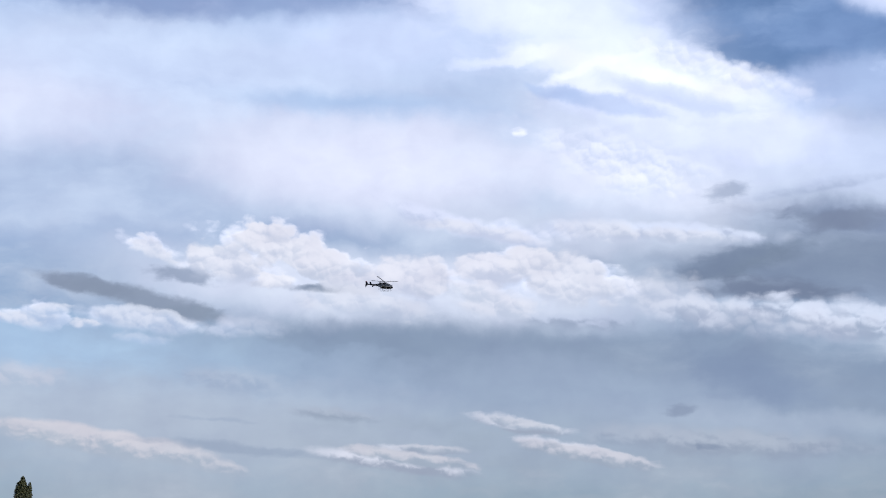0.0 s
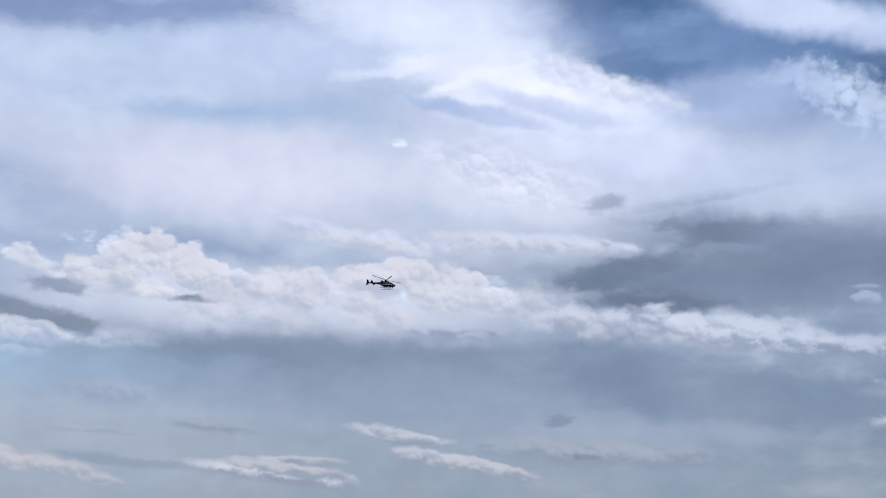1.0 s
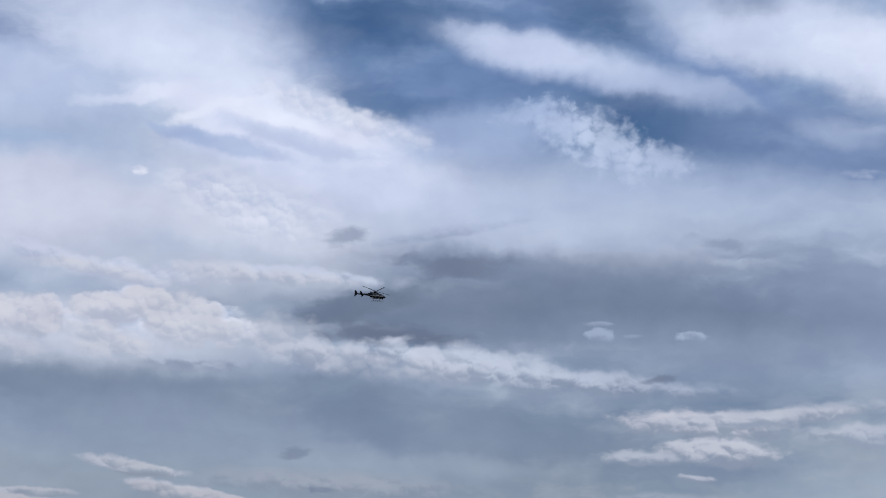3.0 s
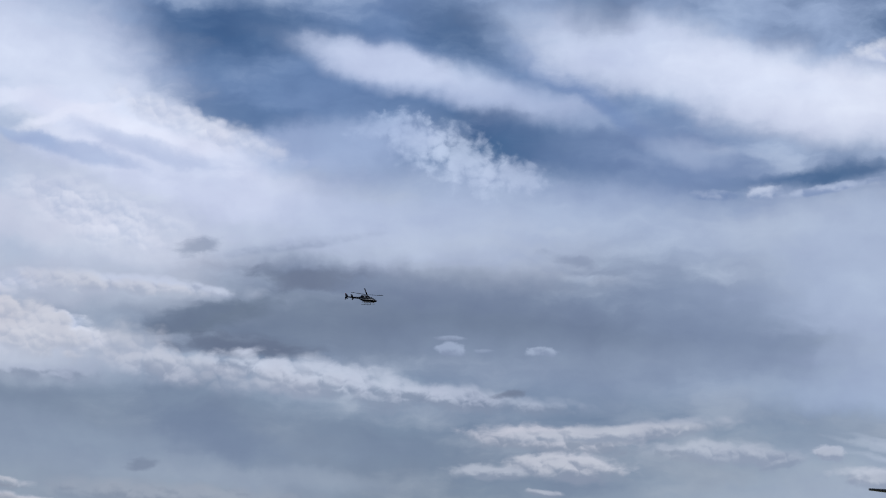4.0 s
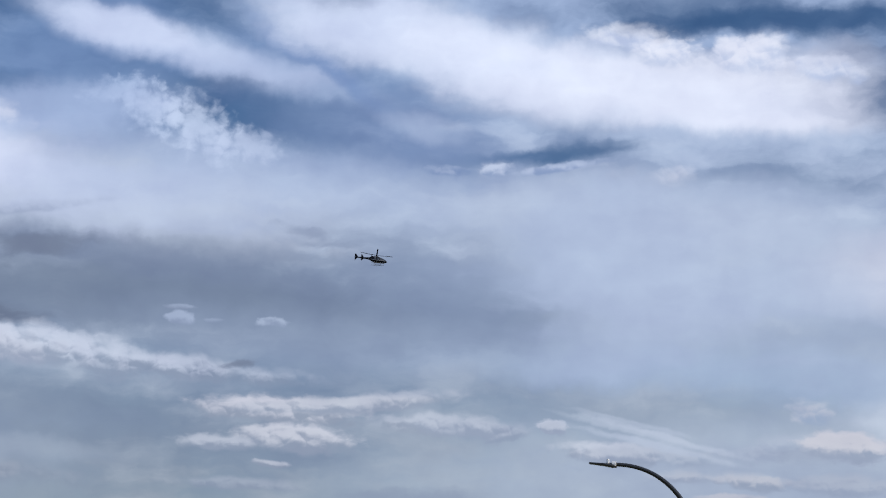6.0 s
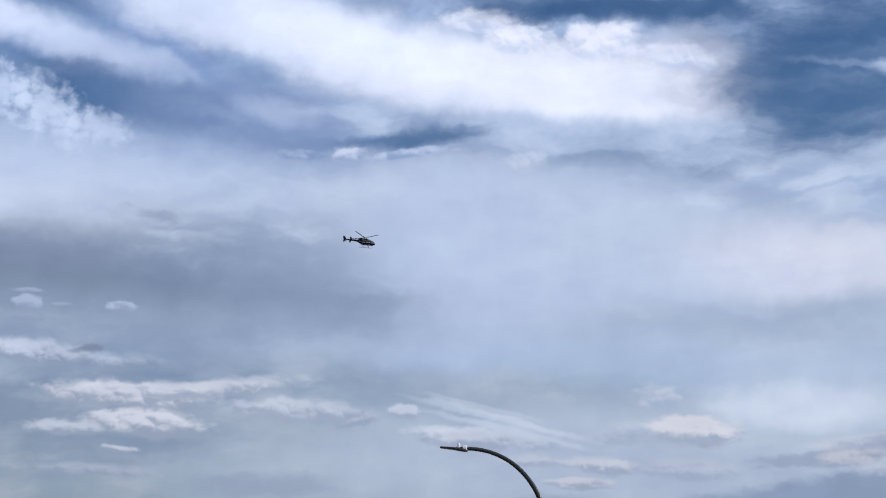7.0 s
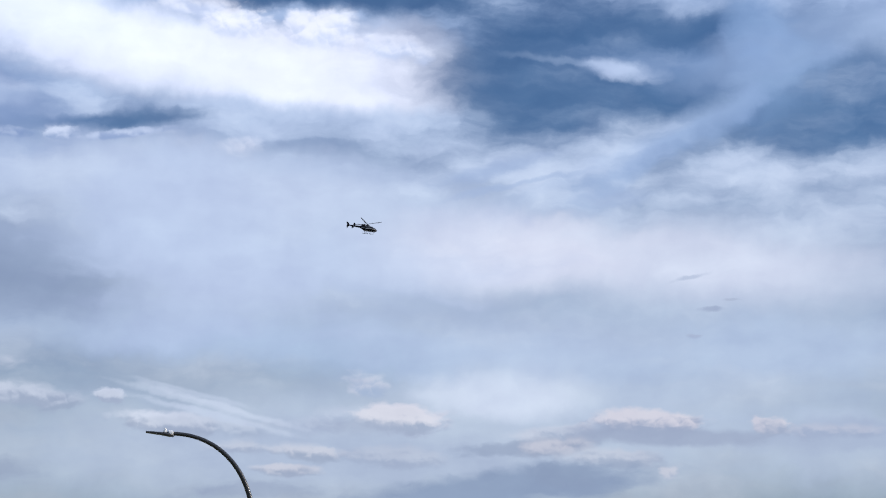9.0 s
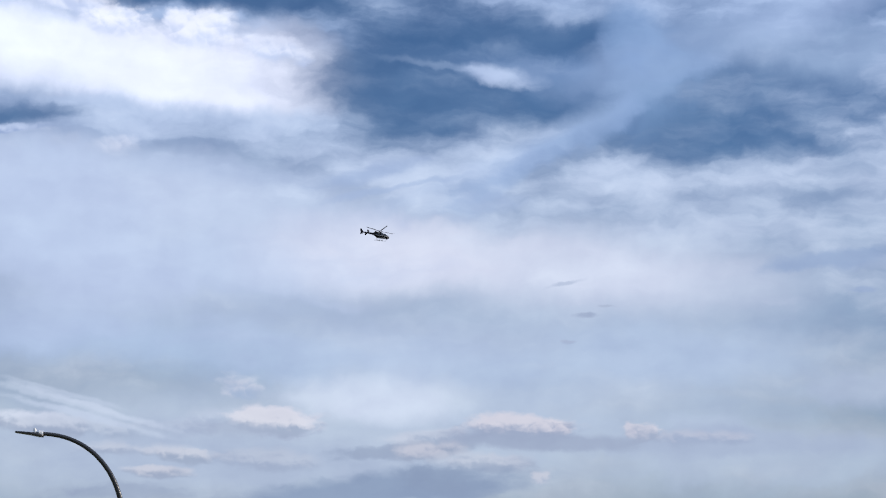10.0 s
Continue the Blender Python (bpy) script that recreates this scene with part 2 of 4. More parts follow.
veil(27.54, 16.43, 7.59, 0.94, -10, (240, 244, 258), 0.95, 0.69, 0.35)
veil(33.43, 15.39, 6.07, 1.08, -5, (239, 242, 255), 1.0, 0.62, 0.3)
cumulus(31.21, 16.70, 1.18, 0.71, -10, 0.85, 0.52, 0.66)
cumulus(33.90, 16.57, 1.35, 0.71, 0, 0.85, 0.52, 0.66)
veil(36.01, 15.78, 1.86, 1.01, -10, (222, 226, 242), 0.8, 0.88, 0.8)
veil(26.24, 13.59, 5.57, 0.78, -4, (132, 152, 186), 0.6, 1.1, 0.8)
gap(27.35, 13.80, 2.87, 0.30, 4, 0.9, 1.08, 0.6)
gap(35.39, 17.54, 5.06, 0.47, -2, 0.9, 1.08, 0.7)
gap(39.53, 15.25, 1.52, 1.52, 0, 0.72, 1.26, 0.7)
cumulus(25.70, 13.35, 0.57, 0.24, 0, 0.65, 1.0, 1.3)
warm_cumulus(30.28, 12.96, 2.02, 0.37, -4, 0.35, 1.2, 1.2)
cumulus(31.14, 13.11, 0.84, 0.27, 0, 0.4, 1.0, 1.2)
cumulus(24.05, 14.76, 1.01, 0.27, -10, 0.4, 1.2, 1.2)
cumulus(27.69, 13.41, 1.18, 0.13, 4, 0.55, 1.0, 1.3)
veil(29.38, 10.78, 7.09, 2.02, -4, (190, 202, 222), 0.75, 1.0, 0.6)
veil(38.63, 10.03, 3.37, 1.18, 0, (216, 219, 233), 0.8, 1.0, 0.6)
veil(32.33, 12.49, 5.06, 0.40, -4, (160, 176, 205), 0.6, 0.88, 0.9)
veil(16.57, 11.85, 4.39, 1.01, -4, (190, 200, 218), 0.7, 1.0, 0.7)
veil(20.33, 9.18, 7.09, 0.74, -3, (142, 156, 178), 0.85, 0.88, 0.5)
veil(28.50, 7.76, 9.45, 0.78, -2, (166, 182, 206), 0.7, 1.0, 0.5)
gap(43.70, 15.21, 7.42, 1.86, -4, 0.65, 1.3, 0.7)
gap(49.27, 14.46, 4.39, 1.86, 0, 0.5, 1.4, 0.9)
veil(45.43, 15.81, 3.37, 1.01, 0, (120, 152, 198), 0.4, 1.3, 1.2)
gap(41.10, 14.70, 4.05, 1.01, -6, 0.85, 1.08, 0.7)
gap(43.73, 16.54, 5.57, 0.74, -4, 0.9, 1.08, 0.7)
gap(48.59, 14.00, 4.39, 0.94, -6, 0.72, 1.26, 0.8)
veil(42.84, 15.40, 0.81, 0.34, -4, (216, 228, 246), 0.6, 1.0, 1.2)
veil(41.11, 15.65, 1.52, 0.12, -8, (190, 208, 235), 0.18, 0.88, 0.8)
veil(44.17, 13.44, 4.72, 0.40, 24, (178, 198, 228), 0.45, 1.4, 0.8)
gap(51.68, 15.15, 4.05, 1.69, 0, 0.55, 1.3, 1.0)
veil(48.33, 15.99, 3.37, 0.74, 12, (170, 190, 222), 0.4, 1.0, 1.1)
veil(30.74, 11.94, 7.76, 1.01, -6, (200, 212, 232), 0.7, 1.0, 0.6)
scud(38.82, 12.43, 1.52, 0.22, 12, (160, 178, 208), 0.8, 0.98, 0.6)
scud(42.06, 11.44, 1.35, 0.34, 6, (164, 182, 210), 0.7, 0.98, 0.8)
veil(45.24, 9.48, 5.40, 1.18, -4, (214, 219, 233), 0.85, 1.0, 0.5)
veil(38.96, 9.94, 3.71, 1.01, -2, (218, 221, 234), 0.8, 1.0, 0.5)
veil(34.86, 7.09, 8.10, 0.78, -3, (176, 195, 219), 0.7, 1.0, 0.5)
veil(47.64, 6.91, 4.05, 0.84, 0, (180, 196, 218), 0.7, 1.0, 0.6)
veil(39.25, 5.69, 2.70, 0.67, 0, (214, 222, 234), 0.85, 1.0, 0.4)
scud(45.36, 8.20, 0.30, 0.08, -2, (168, 178, 198), 0.8, 0.7, 0.6)
scud(46.01, 8.44, 0.24, 0.05, -2, (172, 182, 200), 0.7, 0.7, 0.6)
scud(44.81, 7.42, 0.20, 0.05, 0, (178, 188, 206), 0.7, 0.7, 0.6)
scud(52.81, 9.61, 1.69, 0.25, 0, (168, 182, 204), 0.8, 0.84, 0.7)
veil(53.32, 6.00, 2.19, 0.61, 0, (176, 188, 207), 0.8, 0.88, 0.6)
veil(52.54, 15.77, 2.70, 0.67, -10, (184, 204, 232), 0.4, 1.0, 1.0)
veil(13.78, 16.41, 10.90, 3.20, -6, (114, 143, 186), .85, .9, .7)
veil(24.70, 9.61, 4.79, 1.52, -4, (137, 153, 180), .8, 1.0, .8)
veil(28.62, 11.05, 2.75, 2.02, -20, (180, 195, 222), .5, 1.1, .7)
veil(29.38, 8.21, 3.07, 1.01, 10, (184, 198, 224), .4, 1.1, .7)
gap(10.08, 18.48, 3.02, 1.01, -8, .75, 1.1, .6)
gap(9.86, 15.67, 3.33, 0.64, -12, .45, 1.1, .6)
gap(17.98, 15.09, 4.19, 1.05, -6, .85, 1.0, .6)
veil(16.21, 16.82, 5.29, 0.71, -13, (201, 214, 241), .85, .8, .5)
veil(14.63, 17.27, 3.00, 0.51, -12, (229, 237, 258), .6, .9, .5)
veil(20.42, 16.53, 3.34, 0.30, -36, (126, 153, 197), .7, 1.0, .5)
gap(18.50, 15.01, 3.32, 0.74, -6, .8, 1.0, .7)
veil(22.16, 14.60, 4.18, 0.93, -8, (131, 152, 190), .7, 1.0, .5)
veil(7.72, 14.56, 4.70, 1.32, -17, (244, 248, 264), .9, .5, .5)
veil(12.62, 14.87, 3.14, 0.84, 10, (184, 201, 233), .7, .8, .6)
veil(18.69, 13.16, 5.72, 1.01, -10, (188, 203, 230), .6, 1.0, .6)
veil(8.60, 6.10, 2.71, 0.51, -14, (120, 137, 165), .5, 1.0, .6)
veil(3.23, 17.32, 4.59, 2.02, -14, (237, 244, 262), .75, 1.0, .8)
veil(6.74, 15.55, 3.50, 1.01, -24, (237, 244, 261), .6, 1.0, .8)
veil(10.57, 13.21, 5.54, 1.18, -10, (210, 219, 243), .6, 1.0, .8)
veil(-2.06, 16.26, 4.22, 1.01, -6, (218, 229, 254), .6, 1.0, .8)
veil(11.22, 5.64, 9.49, 1.52, -2, (125, 141, 163), .75, 1.0, .7)
veil(0.12, 6.72, 6.79, 1.18, -2, (127, 143, 165), .75, 1.0, .7)
veil(19.63, 8.03, 3.75, 3.37, -4, (134, 149, 173), .4, 1.1, .7)
veil(17.17, 9.25, 5.64, 0.84, -4, (119, 134, 157), .6, .9, .8)
veil(14.67, 10.64, 5.15, 0.51, -6, (130, 144, 170), .5, .9, .9)
veil(6.83, 5.30, 3.39, 0.44, -4, (159, 170, 187), .6, .9, .6)
veil(6.39, 15.30, 3.32, 0.34, -12, (250, 252, 265), .7, .8, .7)
veil(-8.94, 6.58, 7.13, 1.18, -4, (172, 194, 216), .6, 1.0, .7)
veil(-7.22, 4.96, 9.48, 1.01, -2, (170, 183, 199), .6, 1.0, .7)
veil(3.70, 5.96, 8.48, 0.84, -2, (153, 168, 189), .5, 1.0, .8)
veil(5.37, 4.13, 8.45, 1.18, -2, (160, 172, 185), .6, 1.0, .7)
veil(-8.44, 15.27, 7.34, 0.67, 0, (197, 210, 235), .5, 1.0, .8)
veil(10.67, 4.97, 4.40, 0.40, -2, (178, 189, 204), .5, .9, .6)
veil(34.70, 3.95, 7.10, 1.01, -2, (166, 178, 200), .5, 1.0, .7)
veil(38.95, 7.35, 4.42, 1.01, -4, (184, 196, 218), .4, 1.0, .7)
veil(20.41, 8.51, 7.16, 0.67, -3, (153, 168, 192), .5, 1.0, .5)
veil(31.98, 9.93, 6.51, 1.01, -4, (186, 202, 228), .5, 1.0, .8)
veil(51.29, 3.74, 4.39, 1.01, -2, (186, 198, 215), .6, 1.0, .7)
veil(50.16, 4.25, 5.07, 0.37, 0, (167, 179, 200), .6, .8, .6)
veil(44.97, 13.37, 4.16, 0.37, 26, (157, 181, 216), .55, 1.0, .7)
veil(5.38, 5.47, 8.47, 2.02, -2, (164, 178, 196), .45, 1.1, .7)
veil(-8.03, 4.28, 7.61, 1.85, -3, (178, 187, 200), .6, 1.1, .7)
veil(23.93, 17.18, 6.00, 1.11, -12, (239, 246, 263), .75, .8, .6)
veil(30.11, 15.42, 5.60, 0.94, -5, (239, 244, 259), .65, .7, .5)
veil(21.29, 18.04, 2.13, 0.84, -10, (220, 231, 254), .5, 1.0, .7)
veil(15.72, 12.48, 4.15, 1.01, -4, (204, 217, 240), .5, 1.1, .8)
veil(29.96, 9.65, 2.91, 2.70, 0, (184, 198, 224), .4, 1.1, .7)
veil(32.52, 9.79, 5.82, 1.85, -4, (193, 205, 226), .55, 1.1, .7)
heap(29.65, 17.28, 1.06, 0.44, -6, (238, 242, 254), (206, 216, 240), .8, .5, .8)
heap(31.22, 16.82, 0.99, 0.47, 0, (242, 244, 255), (208, 218, 240), .85, .4, .8)
heap(33.66, 16.56, 1.41, 0.57, -4, (242, 244, 255), (208, 218, 240), .85, .4, .8)
heap(35.72, 16.12, 1.23, 0.51, -14, (230, 235, 250), (192, 206, 234), .7, .6, .9)
heap(25.80, 13.35, 0.52, 0.20, 0, (208, 218, 238), (151, 170, 202), .8, .5, .7)
heap(27.70, 13.44, 1.39, 0.17, 8, (190, 203, 228), (137, 158, 196), .7, .5, .7)
heap(24.42, 13.34, 0.69, 0.17, -4, (178, 192, 218), (131, 153, 192), .7, .6, .7)
gap(16.89, 18.16, 1.60, 1.10, -20, .7, 1.1, .6)
gap(20.76, 18.87, 1.07, 0.67, 0, .5, 1.2, .6)
gap(9.09, 17.69, 2.12, 1.01, -20, .5, 1.2, .8)
gap(32.24, 18.03, 2.48, 0.84, -4, .7, 1.0, .7)
veil(23.55, 14.64, 1.22, 0.44, -10, (182, 197, 224), .6, .9, .6)
cumulus(7.67, 15.55, 2.10, 0.57, -18, .7, .6, .9)
cumulus(9.72, 15.00, 1.57, 0.44, -18, .6, .7, .9)
flock(15.29, 15.04, 1.05, 0.67, -20, (209, 224, 250), .6, 1.0, 1.5)
flock(16.51, 14.56, 1.31, 0.76, -30, (220, 232, 254), .6, 1.0, 1.5)
flock(18.08, 14.08, 1.04, 0.44, -10, (209, 221, 244), .6, 1.0, 1.5)
flock(14.15, 15.51, 1.05, 0.37, 10, (192, 209, 239), .6, 1.0, 1.5)
scud(8.52, 11.79, 0.69, 0.25, 15, (137, 150, 173), .4, 0.85, 0.62)
scud(12.20, 10.95, 1.27, 0.29, 4, (126, 137, 158), 0.77, 0.85, 0.75)
scud(8.28, 9.72, 1.57, 0.30, 16, (120, 134, 156), 0.72, 0.85, 0.75)
scud(9.72, 8.82, 2.01, 0.30, -3, (116, 128, 150), 0.72, 0.85, 0.75)
scud(19.91, 11.51, 0.69, 0.15, -14, (150, 163, 187), 0.54, 1.05, 0.88)
scud(20.77, 11.15, 0.79, 0.13, 4, (150, 163, 187), 0.54, 1.05, 0.88)
heap(7.45, 8.24, 1.02, 0.57, 0, (220, 225, 238), (161, 171, 190), .7, .8, .9)
shelf(9.99, 8.28, 2.22, 0.44, -6, (222, 228, 241), (156, 167, 187), .75, .75, 1.0)
shelf(12.49, 7.88, 3.40, 0.57, -9, (226, 232, 245), (152, 164, 184), .75, .75, 1.0)
shelf(16.37, 7.41, 3.57, 0.37, -5, (209, 216, 231), (150, 162, 182), .75, .7, .7)
heap(16.35, 8.85, 0.51, 0.19, -4, (184, 197, 220), (150, 163, 188), .7, .4, .5)
heap(17.23, 8.80, 0.27, 0.08, 0, (171, 184, 207), (148, 161, 186), .5, .6, .5)
heap(19.11, 8.78, 0.61, 0.17, -2, (188, 201, 222), (150, 163, 188), .7, .4, .6)
heap(16.27, 9.19, 0.44, 0.08, 0, (176, 189, 212), (150, 161, 184), .6, .7, .5)
scud(18.06, 7.53, 0.51, 0.12, 8, (124, 135, 156), 0.72, 0.75, 0.62)
shelf(19.26, 6.18, 2.54, 0.44, -4, (220, 220, 229), (156, 166, 183), .9, .5, .6)
shelf(22.13, 6.40, 2.38, 0.30, 6, (201, 206, 219), (158, 168, 185), .7, .7, .7)
shelf(19.94, 5.40, 1.61, 0.40, -6, (218, 219, 229), (152, 162, 180), .9, .45, .6)
shelf(17.75, 5.22, 1.52, 0.24, 0, (188, 195, 207), (152, 162, 180), .6, .7, .7)
shelf(23.98, 5.77, 2.03, 0.34, -4, (199, 205, 218), (158, 168, 185), .7, .6, .7)
shelf(27.46, 5.71, 0.54, 0.22, -8, (212, 217, 229), (163, 173, 192), .8, .4, .5)
shelf(29.28, 4.93, 1.69, 0.34, -6, (214, 218, 229), (156, 167, 186), .8, .5, .6)
shelf(19.02, 4.61, 0.54, 0.12, -6, (203, 207, 218), (152, 162, 180), .8, .5, .5)
shelf(8.20, 4.43, 4.40, 0.44, -3, (180, 186, 197), (146, 155, 171), .6, .8, .6)
shelf(-1.25, 3.74, 2.70, 0.27, -7, (217, 218, 227), (154, 162, 177), .9, .5, .5)
shelf(-0.78, 4.14, 1.35, 0.15, -3, (208, 210, 220), (154, 162, 177), .8, .5, .6)
shelf(2.49, 4.90, 1.61, 0.25, -9, (214, 216, 226), (154, 162, 177), .9, .45, .5)
shelf(4.34, 4.09, 1.86, 0.27, -11, (220, 221, 230), (154, 162, 177), .9, .45, .5)
shelf(-3.25, 5.14, 1.19, 0.20, -4, (170, 178, 191), (138, 149, 165), .6, .7, .6)
scud(7.08, 5.38, 0.44, 0.17, 10, (130, 142, 163), 0.63, 0.85, 0.75)
scud(7.93, 4.30, 0.44, 0.10, 0, (125, 138, 159), 0.63, 0.85, 0.75)
veil(9.19, 6.31, 2.21, 0.67, -20, (115, 132, 161), .5, 1.0, .6)
heap(7.66, 8.32, 1.02, 0.47, -20, (210, 216, 232), (151, 161, 182), .6, .9, .9)
shelf(3.93, 7.99, 1.53, 0.24, -3, (189, 197, 216), (143, 155, 176), .7, .8, .8)
shelf(-0.19, 11.04, 1.89, 0.30, -18, (225, 229, 246), (187, 197, 220), .65, .7, .7)
shelf(1.85, 10.56, 1.54, 0.25, -10, (223, 227, 244), (187, 197, 220), .6, .7, .7)
shelf(6.79, 10.64, 2.75, 0.30, -4, (218, 225, 242), (170, 180, 203), .75, .6, .8)
shelf(9.02, 10.55, 1.03, 0.17, -14, (218, 225, 242), (170, 180, 203), .6, .6, .8)
heap(11.25, 11.89, 2.41, 0.20, 8, (187, 198, 220), (155, 168, 193), .5, .9, .8)
veil(4.31, 15.55, 1.58, 0.20, 14, (250, 252, 265), .7, .7, .7)
veil(3.28, 14.95, 1.05, 0.20, -16, (170, 191, 227), .6, .8, .8)
veil(5.02, 14.52, 1.57, 0.24, -14, (174, 193, 227), .6, .8, .8)
veil(6.92, 14.75, 2.27, 0.30, -12, (189, 203, 233), .5, .9, .8)
cumulus(4.52, 13.00, 0.78, 0.37, -20, .55, .7, .8)
cumulus(5.56, 12.48, 0.86, 0.37, -30, .5, .7, .9)
cumulus(6.43, 12.10, 0.76, 0.34, -35, .5, .7, .9)
cumulus(2.31, 13.62, 0.24, 0.15, 0, .8, .5, .5)
veil(2.22, 15.95, 1.93, 0.20, 12, (246, 249, 263), .5, .8, .8)
scud(-10.69, 8.80, 1.43, 0.25, -10, (130, 141, 160), 0.85, 0.65, 0.50)
scud(-8.84, 8.38, 2.22, 0.35, -11, (132, 143, 161), 0.85, 0.65, 0.50)
scud(-7.41, 8.08, 0.85, 0.17, -6, (135, 147, 164), 0.72, 0.85, 0.62)
scud(-3.46, 8.87, 1.06, 0.15, 0, (126, 139, 158), 0.81, 0.65, 0.62)
heap(-5.46, 10.45, 0.69, 0.40, 0, (231, 229, 235), (195, 201, 216), .95, .3, .7)
heap(-4.68, 9.88, 1.88, 0.74, -20, (229, 228, 234), (195, 201, 215), .95, .3, .8)
heap(-6.71, 9.66, 1.20, 0.67, -10, (225, 225, 232), (191, 198, 213), .9, .35, .8)
heap(-5.00, 9.07, 0.75, 0.25, 0, (231, 230, 235), (197, 202, 216), .9, .3, .5)
heap(-3.14, 9.41, 1.54, 0.67, -14, (227, 226, 233), (195, 201, 215), .9, .35, .8)
heap(-1.08, 9.28, 1.71, 0.71, -8, (227, 226, 233), (196, 201, 216), .9, .4, .8)
heap(1.48, 9.48, 1.37, 0.61, -4, (227, 226, 233), (196, 201, 216), .9, .35, .8)
heap(2.76, 9.69, 1.03, 0.54, 0, (229, 228, 234), (197, 202, 216), .95, .3, .7)
heap(3.87, 9.15, 1.54, 0.84, -16, (225, 225, 232), (195, 201, 215), .9, .4, .8)
heap(1.14, 8.63, 1.88, 0.57, -14, (223, 223, 231), (189, 197, 212), .8, .5, .8)
heap(-2.43, 8.42, 2.22, 0.57, -6, (218, 220, 229), (187, 196, 212), .7, .6, .8)
heap(-8.74, 9.92, 0.79, 0.34, -20, (222, 223, 231), (189, 199, 216), .85, .4, .7)
heap(-10.63, 7.62, 0.54, 0.20, -2, (222, 224, 233), (172, 191, 214), .95, .35, .5)
heap(-12.44, 7.75, 1.02, 0.30, -3, (218, 222, 232), (176, 193, 216), .9, .4, .7)
heap(-11.64, 8.01, 0.68, 0.20, 4, (216, 220, 231), (176, 193, 216), .8, .5, .7)
heap(-8.82, 7.82, 1.53, 0.37, -6, (212, 217, 228), (172, 187, 209), .85, .4, .8)
heap(-8.97, 7.25, 0.85, 0.20, -4, (197, 206, 223), (170, 189, 214), .6, .6, .8)
heap(-5.97, 7.67, 1.19, 0.37, -4, (197, 203, 219), (168, 183, 204), .6, .7, .8)
heap(6.07, 8.81, 2.22, 0.67, -10, (218, 220, 229), (187, 195, 211), .65, .8, 1.0)
heap(8.58, 8.13, 1.87, 0.57, -8, (208, 212, 223), (178, 187, 204), .55, .9, 1.0)
heap(11.06, 7.85, 2.04, 0.51, -6, (204, 208, 221), (174, 183, 201), .55, .9, 1.0)
heap(1.30, 10.63, 2.06, 0.24, -9, (222, 223, 231), (197, 203, 220), .8, .6, .7)
heap(5.06, 10.63, 1.54, 0.37, -6, (220, 222, 231), (193, 200, 216), .75, .6, .8)
heap(7.10, 10.52, 1.89, 0.27, -4, (218, 220, 229), (191, 199, 214), .7, .6, .8)
shelf(-9.83, 4.16, 3.55, 0.44, -8, (206, 203, 208), (168, 178, 190), .95, .35, .45)
shelf(-7.35, 3.77, 1.69, 0.30, -11, (201, 201, 207), (168, 178, 190), .85, .45, .5)
shelf(-11.96, 4.51, 1.52, 0.20, -6, (197, 197, 204), (168, 178, 190), .6, .6, .6)
shelf(-12.35, 6.01, 1.19, 0.40, -4, (202, 203, 212), (176, 187, 202), .6, .8, .6)
shelf(-0.75, 3.88, 2.20, 0.22, -8, (199, 199, 206), (158, 169, 182), .95, .4, .5)
shelf(-0.33, 4.17, 1.10, 0.13, -3, (195, 197, 205), (158, 169, 182), .8, .5, .5)
shelf(4.45, 4.05, 1.94, 0.27, -9, (201, 201, 208), (158, 169, 182), .95, .4, .5)
shelf(2.44, 4.95, 1.35, 0.19, -9, (197, 200, 208), (164, 175, 189), .85, .5, .5)
scud(-5.86, 4.08, 2.54, 0.15, -4, (147, 160, 178), 0.63, 0.85, 0.75)
scud(-6.72, 4.94, 1.02, 0.08, -4, (153, 166, 185), 0.54, 0.85, 0.75)
shelf(-6.09, 6.07, 1.36, 0.44, -8, (179, 188, 202), (156, 170, 190), .55, .7, .7)
shelf(20.95, 6.35, 3.22, 0.25, 2, (206, 210, 220), (159, 170, 188), .85, .5, .6)
shelf(19.64, 5.35, 1.86, 0.40, -6, (210, 213, 222), (155, 166, 184), .9, .45, .6)
shelf(17.36, 5.21, 1.19, 0.24, -4, (198, 204, 216), (155, 166, 184), .8, .5, .6)
shelf(24.81, 5.74, 1.86, 0.40, -7, (196, 203, 216), (162, 173, 192), .75, .6, .6)
shelf(27.51, 5.66, 0.47, 0.19, -6, (198, 205, 217), (164, 175, 194), .7, .45, .5)
scud(26.16, 5.40, 0.61, 0.08, 8, (151, 164, 184), 0.54, 0.95, 0.75)
scud(30.21, 5.51, 2.20, 0.12, -14, (200, 210, 224), 0.63, 0.95, 0.62)
scud(30.54, 5.14, 2.20, 0.12, -14, (202, 212, 226), 0.63, 0.95, 0.62)
scud(29.87, 5.81, 1.86, 0.08, -14, (194, 204, 220), 0.54, 0.95, 0.62)
shelf(29.36, 4.81, 1.35, 0.24, -5, (202, 207, 218), (166, 176, 194), .8, .6, .6)
heap(35.01, 6.08, 0.61, 0.40, -6, (198, 206, 219), (168, 182, 204), .75, .6, .6)
shelf(33.90, 5.05, 1.02, 0.40, 10, (188, 197, 213), (166, 177, 198), .7, .7, .7)
shelf(36.06, 5.01, 1.52, 0.46, -4, (216, 214, 222), (170, 179, 199), .95, .4, .6)
shelf(33.21, 4.11, 1.18, 0.25, -4, (198, 203, 214), (159, 170, 189), .7, .6, .7)
shelf(30.86, 4.25, 0.85, 0.24, 0, (192, 199, 212), (162, 173, 192), .6, .7, .7)
scud(39.48, 4.17, 1.86, 0.20, 6, (151, 164, 186), 0.77, 0.75, 0.75)
shelf(40.46, 4.51, 1.35, 0.30, 6, (200, 204, 215), (159, 172, 192), .7, .6, .6)
